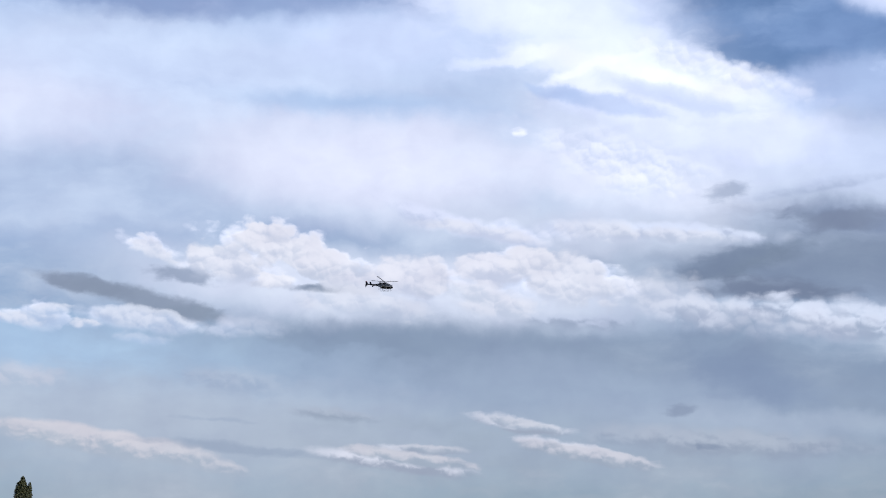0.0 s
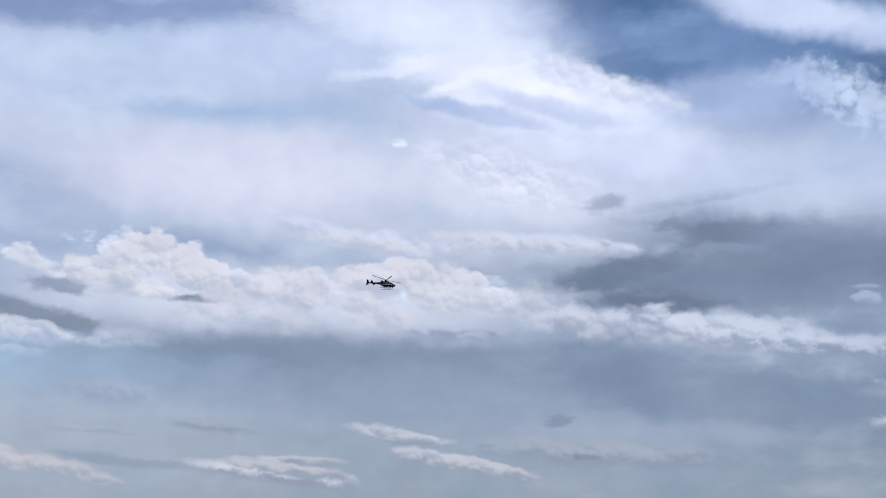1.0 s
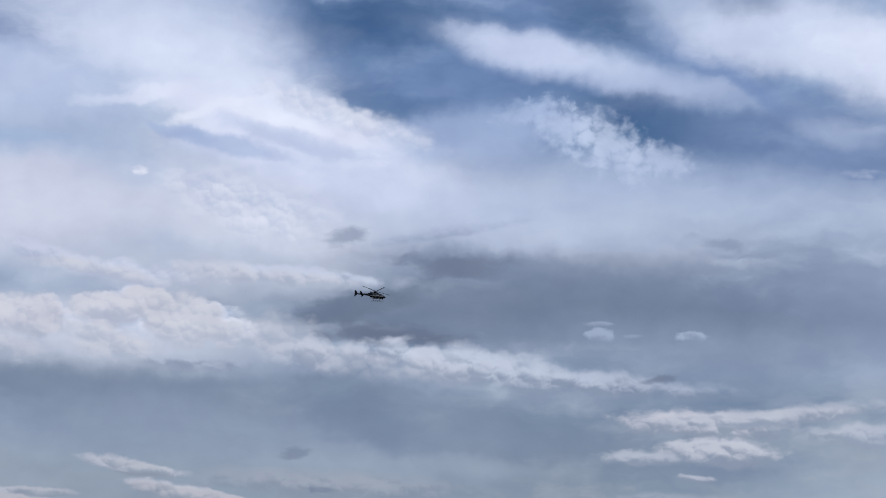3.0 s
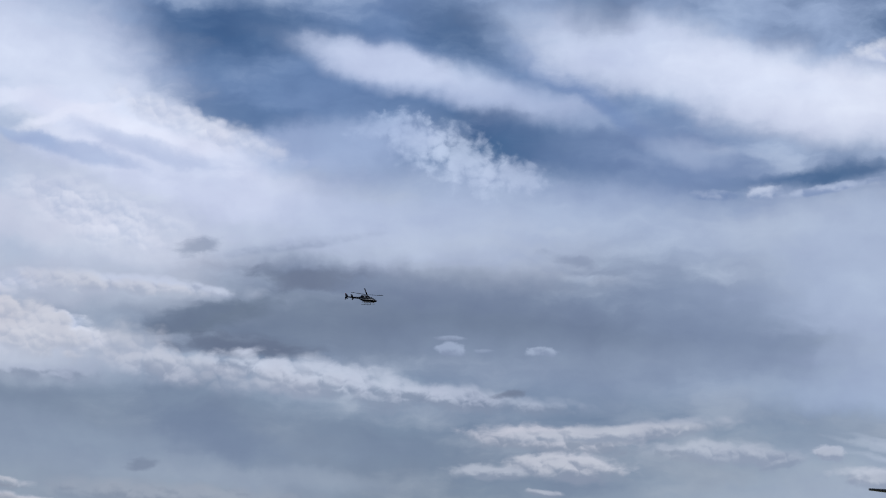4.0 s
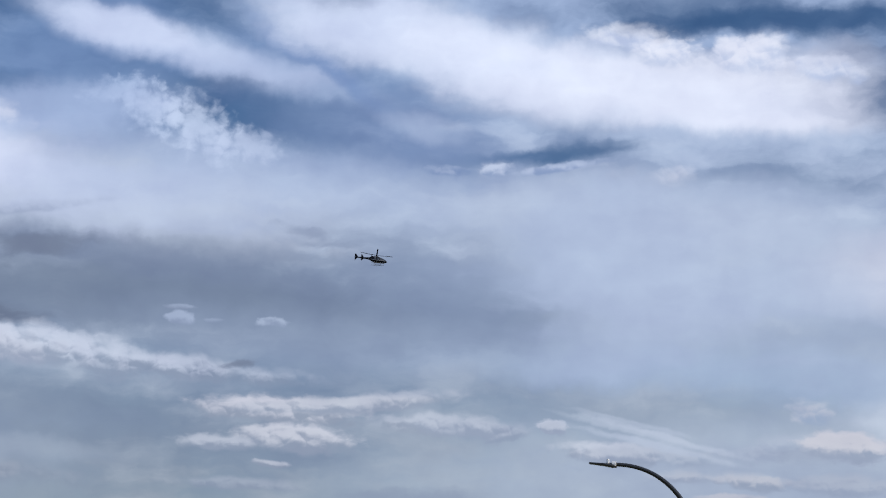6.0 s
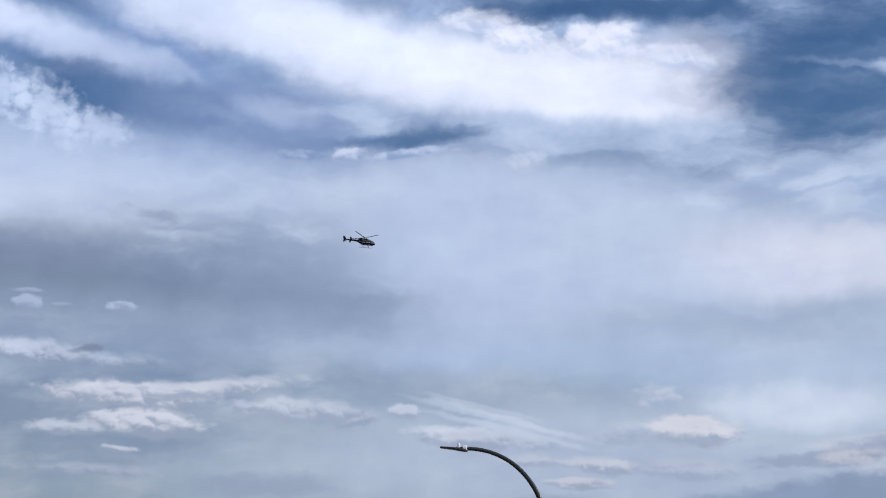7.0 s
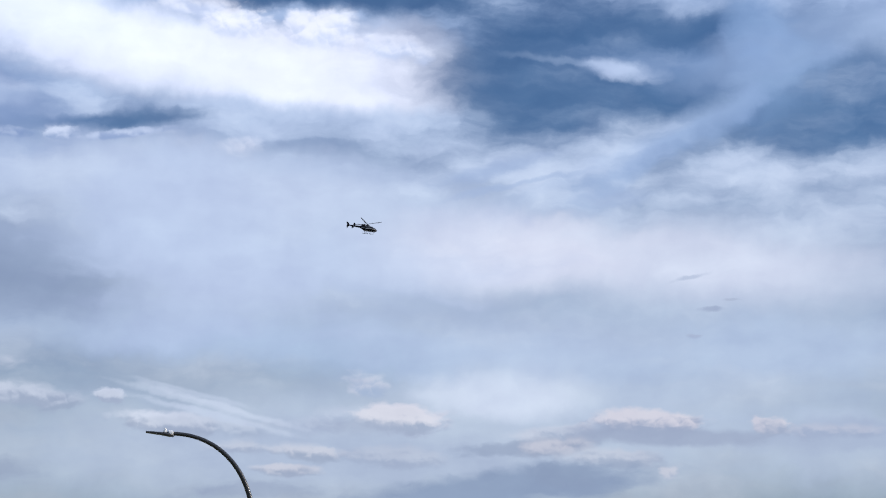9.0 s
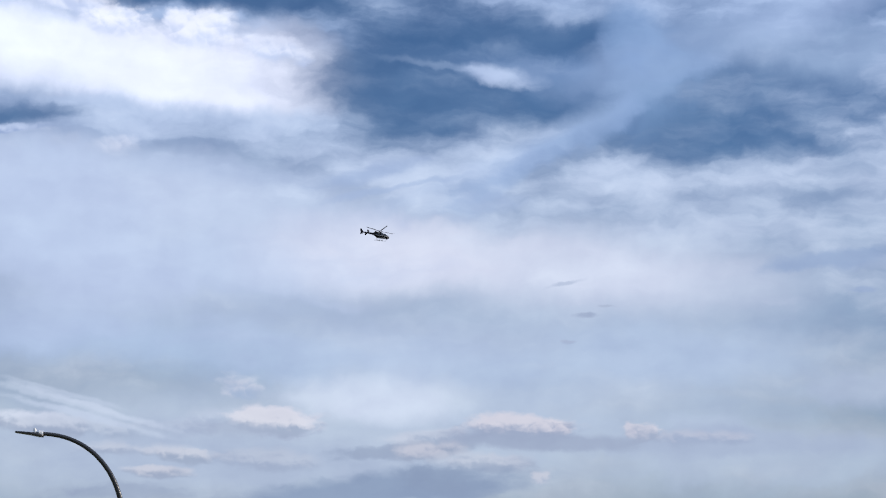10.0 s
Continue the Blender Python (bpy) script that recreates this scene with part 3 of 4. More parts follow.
shelf(32.36, 3.62, 0.84, 0.13, 0, (200, 204, 214), (162, 172, 190), .7, .6, .6)
scud(23.15, 3.51, 2.03, 0.34, 0, (147, 159, 180), 0.54, 1.05, 0.75)
shelf(17.88, 4.02, 2.03, 0.20, -3, (180, 188, 202), (149, 159, 179), .6, .7, .7)
veil(39.29, 6.00, 2.03, 0.78, 0, (204, 214, 229), .5, 1.1, .4)
heap(35.00, 5.97, 0.54, 0.37, -4, (196, 201, 214), (167, 183, 205), .8, .55, .6)
shelf(35.93, 4.98, 1.49, 0.39, -3, (210, 210, 218), (161, 172, 191), .95, .4, .6)
scud(35.10, 4.81, 1.35, 0.24, -3, (165, 175, 194), 0.63, 0.95, 0.75)
shelf(33.37, 4.03, 1.18, 0.24, -4, (198, 201, 211), (159, 170, 189), .85, .5, .6)
shelf(30.48, 4.84, 2.03, 0.27, -4, (192, 200, 213), (163, 175, 194), .6, .7, .7)
shelf(31.31, 4.19, 1.01, 0.17, -4, (196, 201, 212), (163, 173, 192), .6, .7, .7)
shelf(32.72, 3.55, 1.01, 0.20, -3, (200, 201, 210), (157, 167, 186), .8, .5, .6)
shelf(43.51, 4.88, 1.86, 0.39, -3, (212, 209, 216), (161, 171, 191), .95, .4, .6)
scud(40.31, 4.24, 2.20, 0.25, 5, (157, 169, 189), .95, .6, .4)
shelf(40.64, 4.19, 1.18, 0.34, 4, (200, 200, 209), (157, 167, 186), .8, .5, .6)
scud(44.01, 4.44, 3.21, 0.27, -2, (161, 172, 192), .95, .6, .4)
shelf(42.32, 3.82, 1.86, 0.37, -4, (194, 198, 209), (159, 169, 188), .7, .6, .7)
shelf(47.03, 4.72, 0.68, 0.30, -8, (208, 206, 214), (163, 173, 192), .9, .4, .6)
shelf(48.85, 4.52, 1.52, 0.24, -3, (190, 194, 207), (163, 175, 196), .7, .6, .7)
shelf(35.95, 3.90, 1.52, 0.34, -4, (188, 195, 208), (161, 172, 192), .7, .6, .7)
scud(39.30, 3.02, 4.22, 0.51, 4, (141, 157, 181), .95, .6, .4)
scud(40.98, 3.36, 1.18, 0.44, 0, (143, 158, 181), .95, .6, .4)
heap(43.91, 3.38, 0.30, 0.24, 0, (200, 201, 210), (165, 175, 194), .8, .5, .6)
scud(31.84, 2.93, 2.03, 0.27, 2, (151, 163, 185), 0.63, 0.85, 0.75)
scud(30.46, 5.50, 2.03, 0.08, -16, (201, 210, 225), 0.54, 0.95, 0.75)
scud(30.47, 5.17, 2.03, 0.08, -14, (196, 206, 222), 0.54, 0.95, 0.75)
scud(45.41, 8.20, 0.41, 0.08, 2, (157, 169, 192), 0.77, 0.75, 0.62)
scud(44.74, 9.15, 0.51, 0.07, 14, (169, 180, 201), 0.63, 0.85, 0.62)
scud(44.85, 7.40, 0.20, 0.07, 0, (165, 177, 200), 0.63, 0.85, 0.62)
scud(52.81, 9.68, 1.88, 0.30, 3, (149, 169, 199), 0.68, 0.85, 0.75)
scud(53.59, 8.76, 0.41, 0.10, 0, (147, 165, 196), 0.63, 0.85, 0.62)
veil(47.93, 14.97, 1.57, 1.01, 40, (155, 183, 220), .35, .9, .9)
veil(47.10, 16.49, 1.23, 0.84, -20, (149, 177, 216), .55, .9, .9)
veil(52.25, 16.93, 1.94, 0.67, 20, (173, 192, 224), .4, .9, .8)
veil(42.74, 15.41, 1.22, 0.34, -4, (186, 202, 231), .6, .8, .8)
veil(39.96, 12.06, 2.24, 0.13, 12, (165, 183, 212), .6, .8, .7)


def sector(clouds):
    """A node group that lays these clouds on the sheet, and gives the whole a soft unevenness."""
    group = bpy.data.node_groups.new("clouds", "ShaderNodeTree")
    kinds = {"VALUE": "NodeSocketFloat", "VECTOR": "NodeSocketVector", "RGBA": "NodeSocketColor"}
    for key, socket in GIVEN.items():
        group.interface.new_socket(key, in_out="INPUT", socket_type=kinds[socket.type])
    group.interface.new_socket("colour", in_out="OUTPUT", socket_type="NodeSocketColor")
    TREE[0] = group
    outs = wnode("NodeGroupInput").outputs
    given = {key: outs[k] for k, key in enumerate(GIVEN)}
    colour = given["sheet"]
    for cloud in clouds:
        colour = laid(colour, given, *cloud)
    uneven = wmath("MULTIPLY_ADD", given["billow"], 0.2, wmath("MULTIPLY_ADD", given["streak"], 0.24, wmath("MULTIPLY_ADD", given["wisp"], 0.1, 1.0)))
    grey = wnode("ShaderNodeCombineXYZ", [wmath("MULTIPLY", uneven, 0.97), uneven, wmath("MULTIPLY_ADD", uneven, 0.75, 0.32)]).outputs[0]
    wnode("NodeGroupOutput", [wnode("ShaderNodeVectorMath", [colour, grey], operation="MULTIPLY").outputs[0]])
    TREE[0] = world.node_tree
    n = wnode("ShaderNodeGroup")
    n.node_tree = group
    for k, socket in enumerate(GIVEN.values()):
        world.node_tree.links.new(socket, n.inputs[k])
    return n.outputs[0]


# the sky is drawn sector by sector and band by band, each with the clouds that reach into it
EDGES = (-180, -22, -8, -3, 2, 7, 12, 17, 22, 27, 32, 37, 42, 47, 62, 180)
BANDS = (-91, 6.5, 11.0, 91)


def reaches(cloud, west, east, low, high):
    """Whether a cloud, with its ragged edge, comes into a field of the sky."""
    where, noise_of, az, el, ru, rv, turned, opacity, soft, ragged, colour = cloud
    c, s = math.cos(radians(turned)), math.sin(radians(turned))
    k = 1.0 + 0.5 * soft + 0.35 * ragged
    wide, tall = (0.9, 0.4) if where == "warped" else (0.25, 0.13)
    wide, tall = wide + k * math.hypot(ru * c, rv * s), tall + k * math.hypot(ru * s, rv * c)
    return az + wide > west and az - wide < east and el + tall > low and el - tall < high


def field(first, band):
    if 0 < first < len(EDGES) - 2:
        west, low = EDGES[first], BANDS[band]
        near = [c for c in CLOUDS if reaches(c, west, EDGES[first + 1], low, BANDS[band + 1])]
        near = [(*c[:2], c[2] + west * 1e-5, c[3] + low * 1e-5, *c[4:]) for c in near]
    else:
        near = ()
    return wnode("ShaderNodeBackground", [sector(near), SKY_STRENGTH]).outputs[0]


def split(first, low, high):
    """The background of one sector, halved from band to band."""
    if high - low == 1:
        return field(first, low)
    mid = (low + high) // 2
    return wnode("ShaderNodeMixShader", [wmath("GREATER_THAN", elev, float(BANDS[mid])), split(first, low, mid), split(first, mid, high)]).outputs[0]


def span(first, last):
    """The background between two of the edges, halved until it is one sector."""
    if last - first == 1:
        return split(first, 0, len(BANDS) - 1) if 0 < first < len(EDGES) - 2 else field(first, 0)
    mid = (first + last) // 2
    return wnode("ShaderNodeMixShader", [wmath("GREATER_THAN", azim, float(EDGES[mid])), span(first, mid), span(mid, last)]).outputs[0]


shown = span(0, len(EDGES) - 1)
world.node_tree.links.new(shown, wnode("ShaderNodeOutputWorld").inputs["Surface"])

# ---- materials ----
def material(name, colour, rough=0.5, metal=0.0, vary=0.15, scale=4.0, bump=0.0, coat=0.0, fine=60.0, gloss=0.5):
    """A surface with two scales of tone, and a fine relief."""
    m = bpy.data.materials.new(name)
    m.use_nodes = True
    n, l = m.node_tree.nodes, m.node_tree.links
    b = n["Principled BSDF"]
    tc = n.new("ShaderNodeTexCoord").outputs["Object"]
    big, small = n.new("ShaderNodeTexNoise"), n.new("ShaderNodeTexNoise")
    for t, s, d in ((big, scale, 5), (small, fine, 4)):
        t.inputs["Scale"].default_value, t.inputs["Detail"].default_value = s, d
        l.new(tc, t.inputs["Vector"])
    mixed = n.new("ShaderNodeMath")
    mixed.operation = "MULTIPLY_ADD"
    mixed.inputs[1].default_value = 0.45
    l.new(small.outputs[0], mixed.inputs[0])
    l.new(big.outputs[0], mixed.inputs[2])
    r = n.new("ShaderNodeMapRange")
    r.inputs["From Min"].default_value, r.inputs["From Max"].default_value = 0.45, 1.0
    r.inputs["To Min"].default_value, r.inputs["To Max"].default_value = 1.0 - vary, 1.0 + vary
    l.new(mixed.outputs[0], r.inputs["Value"])
    mul = n.new("ShaderNodeVectorMath")
    mul.operation = "MULTIPLY"
    mul.inputs[0].default_value = colour
    l.new(r.outputs[0], mul.inputs[1])
    l.new(mul.outputs[0], b.inputs["Base Color"])
    rr = n.new("ShaderNodeMapRange")
    rr.inputs["To Min"].default_value, rr.inputs["To Max"].default_value = max(0.03, rough - 0.12), min(1.0, rough + 0.12)
    l.new(small.outputs[0], rr.inputs["Value"])
    l.new(rr.outputs[0], b.inputs["Roughness"])
    b.inputs["Metallic"].default_value = metal
    b.inputs["Coat Weight"].default_value = coat
    b.inputs["Specular IOR Level"].default_value = gloss
    if bump:
        bp = n.new("ShaderNodeBump")
        bp.inputs["Strength"].default_value, bp.inputs["Distance"].default_value = bump, 0.01
        l.new(small.outputs[0], bp.inputs["Height"])
        l.new(bp.outputs[0], b.inputs["Normal"])
    return m


NAVY = material("navy_paint", (0.006, 0.007, 0.012), 0.5, vary=0.25, scale=1.5, gloss=0.15)
BLACK = material("black_composite", (0.007, 0.007, 0.008), 0.65, vary=0.3, scale=3, gloss=0.12)
STRIPE = material("silver_stripe", (0.42, 0.43, 0.45), 0.4, vary=0.12, scale=2)
GLASS = material("tinted_canopy", (0.012, 0.015, 0.018), 0.06, vary=0.1, coat=1.0)
SKID = material("grey_skid_paint", (0.22, 0.23, 0.25), 0.45, metal=0.3, vary=0.15)
STEEL = material("dark_steel", (0.07, 0.07, 0.072), 0.4, metal=0.8, vary=0.2)
RED_GLASS = material("red_beacon_glass", (0.4, 0.02, 0.02), 0.15)
BRONZE = material("bronze_painted_steel", (0.03, 0.029, 0.029), 0.3, metal=0.25, vary=0.12, scale=6, coat=0.5)
ALU = material("bare_aluminium", (0.88, 0.88, 0.87), 0.4, metal=0.0, vary=0.1, scale=10)
LENS = material("frosted_lens", (0.55, 0.55, 0.52), 0.25, vary=0.05)
CONCRETE = material("footing_concrete", (0.3, 0.29, 0.27), 0.85, vary=0.2, scale=5, bump=0.4)
BARK = material("furrowed_bark", (0.13, 0.1, 0.075), 0.9, vary=0.35, scale=6, bump=0.8, fine=30)
GROUND = material("dry_grass_soil", (0.1, 0.1, 0.05), 0.95, vary=0.35, scale=0.05, bump=0.5, fine=3.0)


def leaf_material():
    m = bpy.data.materials.new("poplar_foliage")
    m.use_nodes = True
    n, l = m.node_tree.nodes, m.node_tree.links
    b = n["Principled BSDF"]
    g = n.new("ShaderNodeNewGeometry").outputs["Random Per Island"]
    r = n.new("ShaderNodeValToRGB")
    e = r.color_ramp.elements
    e[0].color, e[1].color = (0.028, 0.036, 0.014, 1), (0.12, 0.115, 0.055, 1)
    mid = e.new(0.6)
    mid.color = (0.06, 0.068, 0.028, 1)
    l.new(g, r.inputs[0])
    l.new(r.outputs[0], b.inputs["Base Color"])
    b.inputs["Roughness"].default_value = 0.6
    b.inputs["Subsurface Weight"].default_value = 0.0
    return m


FOLIAGE = leaf_material()


# ---- mesh helpers ----
def part(name, bm, mat, parent=None, label="", smooth=True):
    me = bpy.data.meshes.new(name)
    bmesh.ops.recalc_face_normals(bm, faces=bm.faces)
    bm.to_mesh(me)
    bm.free()
    me.materials.append(mat)
    if smooth:
        me.polygons.foreach_set("use_smooth", [True] * len(me.polygons))
        me.set_sharp_from_angle(angle=radians(40))
    ob = new(name, me)
    ob.parent = parent
    return tagged(ob, label)


def ring(bm, centre, u, v, ru, rv, n=20, power=2.0):
    """A superelliptic ring of vertices round a centre."""
    out = []
    for k in range(n):
        a = 2 * math.pi * k / n
        c, s = math.cos(a), math.sin(a)
        f = (abs(c) ** power + abs(s) ** power) ** (-1 / power)
        out.append(bm.verts.new(Vector(centre) + Vector(u) * (ru * c * f) + Vector(v) * (rv * s * f)))
    return out


def skin(bm, rings, caps=True):
    for a, b in zip(rings, rings[1:]):
        for k in range(len(a)):
            bm.faces.new((a[k], a[(k + 1) % len(a)], b[(k + 1) % len(a)], b[k]))
    if caps:
        bm.faces.new(rings[0])
        bm.faces.new(list(reversed(rings[-1])))
    return bm


def loft(stations, power=2.0, n=20):
    """A body along x: stations of x, middle height, half width, half height."""
    bm = bmesh.new()
    return skin(bm, [ring(bm, (x, 0, z), (0, 1, 0), (0, 0, 1), w, h, n, power) for x, z, w, h in stations])


def tube(points, radii, n=10, bm=None):
    bm = bm or bmesh.new()
    pts = [Vector(p) for p in points]
    rings, side = [], None
    for k, p in enumerate(pts):
        d = (pts[min(k + 1, len(pts) - 1)] - pts[max(k - 1, 0)]).normalized()
        if side is None:
            side = d.cross((0, 0, 1) if abs(d.z) < 0.9 else (0, 1, 0)).normalized()
        side = (side - d * side.dot(d)).normalized()
        r = radii[k] if isinstance(radii, (list, tuple)) else radii
        rings.append(ring(bm, p, side, d.cross(side), r, r, n))
    return skin(bm, rings)


def slab(corners, thick, axis=(0, 1, 0), bevel=0.01):
    """A thick plate from a flat outline."""
    bm = bmesh.new()
    off = Vector(axis) * thick / 2
    a = [bm.verts.new(Vector(c) - off) for c in corners]
    b = [bm.verts.new(Vector(c) + off) for c in corners]
    skin(bm, [a, b])
    if bevel:
        bmesh.ops.bevel(bm, geom=bm.edges[:], offset=bevel, segments=2, affect="EDGES")
    return bm


def block(x0, x1, y0, y1, z0, z1, bevel=0.01):
    bm = bmesh.new()
    bmesh.ops.create_cube(bm, size=1)
    for v in bm.verts:
        v.co = ((x0 + x1) / 2 + v.co.x * (x1 - x0), (y0 + y1) / 2 + v.co.y * (y1 - y0), (z0 + z1) / 2 + v.co.z * (z1 - z0))
    if bevel:
        bmesh.ops.bevel(bm, geom=bm.edges[:], offset=bevel, segments=2, affect="EDGES")
    return bm


# ---- ground ----
def ground():
    bm = bmesh.new()
    rings = []
    for r in (0.01, 20, 60, 150, 400, 1000, 2200, 4600):
        rings.append([bm.verts.new((r * math.sin(a), r * math.cos(a), 0)) for a in (2 * math.pi * k / 72 for k in range(72))])
    for a, b in zip(rings, rings[1:]):
        for k in range(72):
            bm.faces.new((a[k], b[k], b[(k + 1) % 72], a[(k + 1) % 72]))
    bm.faces.new(rings[0])
    tagged(part("ground", bm, GROUND), "dry grass and soil reaching to the horizon", "ground", kind="structure")


ground()

# ---- helicopter: x forward, y to its left, z up, the skids' feet at z = 0, the mast over the origin ----
BODY = ((3.42, 1.02, 0.05, 0.05), (3.36, 1.02, 0.2, 0.14), (3.15, 1.05, 0.42, 0.3), (2.75, 1.14, 0.62, 0.48), (2.2, 1.27, 0.8, 0.66),
        (1.6, 1.38, 0.9, 0.8), (0.8, 1.42, 0.94, 0.84), (0.0, 1.42, 0.94, 0.84), (-0.7, 1.45, 0.9, 0.8), (-1.3, 1.55, 0.74, 0.66),
        (-1.9, 1.7, 0.52, 0.48), (-2.4, 1.8, 0.36, 0.35))


def section(x):
    """The body's middle height, half width and half height at x."""
    for (x1, *a), (x0, *b) in zip(BODY, BODY[1:]):
        if x0 <= x <= x1:
            f = (x - x0) / (x1 - x0)
            return [p * f + q * (1 - f) for p, q in zip(a, b)]
    return BODY[-1][1:]


def side_panel(x0, x1, low, high, side, proud, power=2.6, nx=10, nz=5):
    """A piece of the body's skin between two stations and two heights (fractions of the half height), lying just proud of it, with some depth."""
    bm = bmesh.new()
    sheets = []
    for lift in (proud, proud - 0.02):
        grid = []
        for i in range(nx + 1):
            x = x0 + (x1 - x0) * i / nx
            zc, w, h = section(x)
            row = []
            for j in range(nz + 1):
                s = low(x) + (high(x) - low(x)) * j / nz
                c = max(0.0, 1 - abs(s) ** power) ** (1 / power)
                row.append(bm.verts.new((x, side * (w * c + lift), zc + s * (h + lift * 0.5))))
            grid.append(row)
        sheets.append(grid)
    for g in sheets:
        for i in range(nx):
            for j in range(nz):
                bm.faces.new((g[i][j], g[i + 1][j], g[i + 1][j + 1], g[i][j + 1]))
    a, b = sheets
    edge = [(i, 0) for i in range(nx)] + [(nx, j) for j in range(nz)] + [(i, nz) for i in range(nx, 0, -1)] + [(0, j) for j in range(nz, 0, -1)]
    for (i, j), (k, m) in zip(edge, edge[1:] + edge[:1]):
        bm.faces.new((a[i][j], a[k][m], b[k][m], b[i][j]))
    return bm


def aerofoil_blade(r0, r1, chord, thick, twist=0.0, droop=0.0, n=9):
    """A blade along x from radius r0 to r1: root cuff, constant chord and a slightly swept tip."""
    bm = bmesh.new()
    rings = []
    for k in range(n):
        f = k / (n - 1)
        x = r0 + (r1 - r0) * f
        c = chord * (0.45 + 0.55 * min(1, f * 9)) * (0.75 if k == n - 1 else 1)
        ang = radians(twist * (1 - f))
        rings.append(ring(bm, (x, 0, droop * f * f), (0, math.cos(ang), math.sin(ang)), (0, -math.sin(ang), math.cos(ang)), c / 2, thick / 2, 10, 1.8))
    return skin(bm, rings)


def helicopter():
    h = tagged(new("helicopter"), "dark navy helicopter with silver stripe and skids, flying under clouds", "helicopter")
    fuselage = part("fuselage", loft(BODY, 2.6, 28), NAVY, h, "glossy dark navy fuselage")
    for side in (-1, 1):
        part("stripe", side_panel(-2.2, 2.7, lambda x: -0.38 + 0.05 * x, lambda x: -0.2 + 0.05 * x, side, 0.012, nx=16), STRIPE, fuselage, "pale silver side stripe")
        part("cockpit_window", side_panel(1.15, 2.05, lambda x: 0.05, lambda x: 0.78 - 0.18 * (x - 1.15), side, 0.012), GLASS, fuselage, "tinted side window")
        part("cabin_window", side_panel(0.1, 0.95, lambda x: 0.05, lambda x: 0.78, side, 0.012), GLASS, fuselage, "tinted side window")
        part("rear_window", side_panel(-0.85, -0.05, lambda x: 0.1, lambda x: 0.74, side, 0.012), GLASS, fuselage, "tinted side window")
        part("windshield", side_panel(2.12, 3.1, lambda x: 0.12, lambda x: 0.93, side, 0.01), GLASS, fuselage, "curved tinted windshield half")
        part("door_handle", block(0.95, 1.08, side * 0.95 - 0.015, side * 0.95 + 0.015, 1.32, 1.36, 0.004), SKID, fuselage)
    cowl = ((1.25, 2.18, 0.1, 0.06), (1.0, 2.24, 0.36, 0.2), (0.5, 2.34, 0.5, 0.34), (-0.3, 2.38, 0.54, 0.38), (-1.1, 2.36, 0.5, 0.36), (-1.8, 2.24, 0.4, 0.3), (-2.4, 2.08, 0.2, 0.16))
    engine = part("engine_cowling", loft(cowl, 2.4), NAVY, h)
    for side in (-1, 1):
        part("air_intake", loft(((0.32, 2.45, 0.02, 0.05), (0.25, 2.45, 0.07, 0.11), (-0.25, 2.45, 0.07, 0.12), (-0.3, 2.45, 0.02, 0.05))), BLACK, engine).location = (0, side * 0.5, 0)
        part("exhaust", tube(((-1.35, side * 0.2, 2.6), (-1.5, side * 0.26, 2.72), (-1.8, side * 0.32, 2.78)), 0.12, 12), STEEL, engine, "sooty steel exhaust pipe")
    part("cowling_panel", block(-1.0, -0.35, -0.572, -0.545, 2.26, 2.44), STRIPE, engine, "pale panel on the cowling")
    part("cowling_panel", block(-1.0, -0.35, 0.545, 0.572, 2.26, 2.44), STRIPE, engine, "pale panel on the cowling")
    boom = part("tail_boom", loft(((-2.2, 1.79, 0.37, 0.36), (-3.2, 1.86, 0.3, 0.3), (-4.6, 1.94, 0.23, 0.23), (-6.0, 2.0, 0.17, 0.17), (-6.7, 2.03, 0.14, 0.14), (-6.95, 2.04, 0.06, 0.06))), NAVY, h)
    part("drive_shaft_cover", loft(((-2.3, 2.12, 0.02, 0.03), (-2.5, 2.14, 0.08, 0.08), (-6.2, 2.17, 0.06, 0.06), (-6.4, 2.16, 0.02, 0.02))), NAVY, boom)
    fin = part("vertical_fin", slab(((-5.95, 0, 2.1), (-6.65, 0, 3.2), (-7.2, 0, 3.2), (-6.95, 0, 2.1), (-7.15, 0, 1.25), (-6.8, 0, 1.2), (-6.2, 0, 1.92)), 0.11, bevel=0.03), NAVY, boom, "swept navy tail fin")
    part("tail_guard", tube(((-6.6, 0, 1.3), (-6.9, 0, 1.08), (-7.2, 0, 1.02)), 0.025, 8), SKID, fin)
    stab = part("stabilizer", slab(((-4.35, 1.25, 1.98), (-4.75, 1.25, 1.98), (-4.85, -1.25, 1.98), (-4.35, -1.25, 1.98)), 0.08, (0, 0, 1), 0.02), NAVY, boom)
    for side in (-1, 1):
        part("endplate", slab(((-4.25, side * 1.27, 2.02), (-4.7, side * 1.27, 2.62), (-5.1, side * 1.27, 2.62), (-4.98, side * 1.27, 1.98), (-5.05, side * 1.27, 1.52), (-4.72, side * 1.27, 1.52)), 0.06, bevel=0.015), NAVY, stab)
    for side in (-1, 1):
        y = side * 1.12
        skid = part("skid", tube(((2.55, y, 0.32), (2.42, y, 0.16), (2.15, y, 0.06), (1.8, y, 0.05), (-1.6, y, 0.05), (-1.7, y, 0.05)), 0.055, 10), SKID, h, "grey landing skid tube")
        part("step", block(-0.6, 1.5, y - 0.02, y + 0.1, 0.3, 0.36), SKID, skid, "grey boarding step")
    for x in (1.35, -0.75):
        part("cross_tube", tube(((x, -1.12, 0.06), (x, -1.0, 0.4), (x, -0.72, 0.68), (x, -0.3, 0.74), (x, 0.3, 0.74), (x, 0.72, 0.68), (x, 1.0, 0.4), (x, 1.12, 0.06)), 0.055, 10), SKID, h)
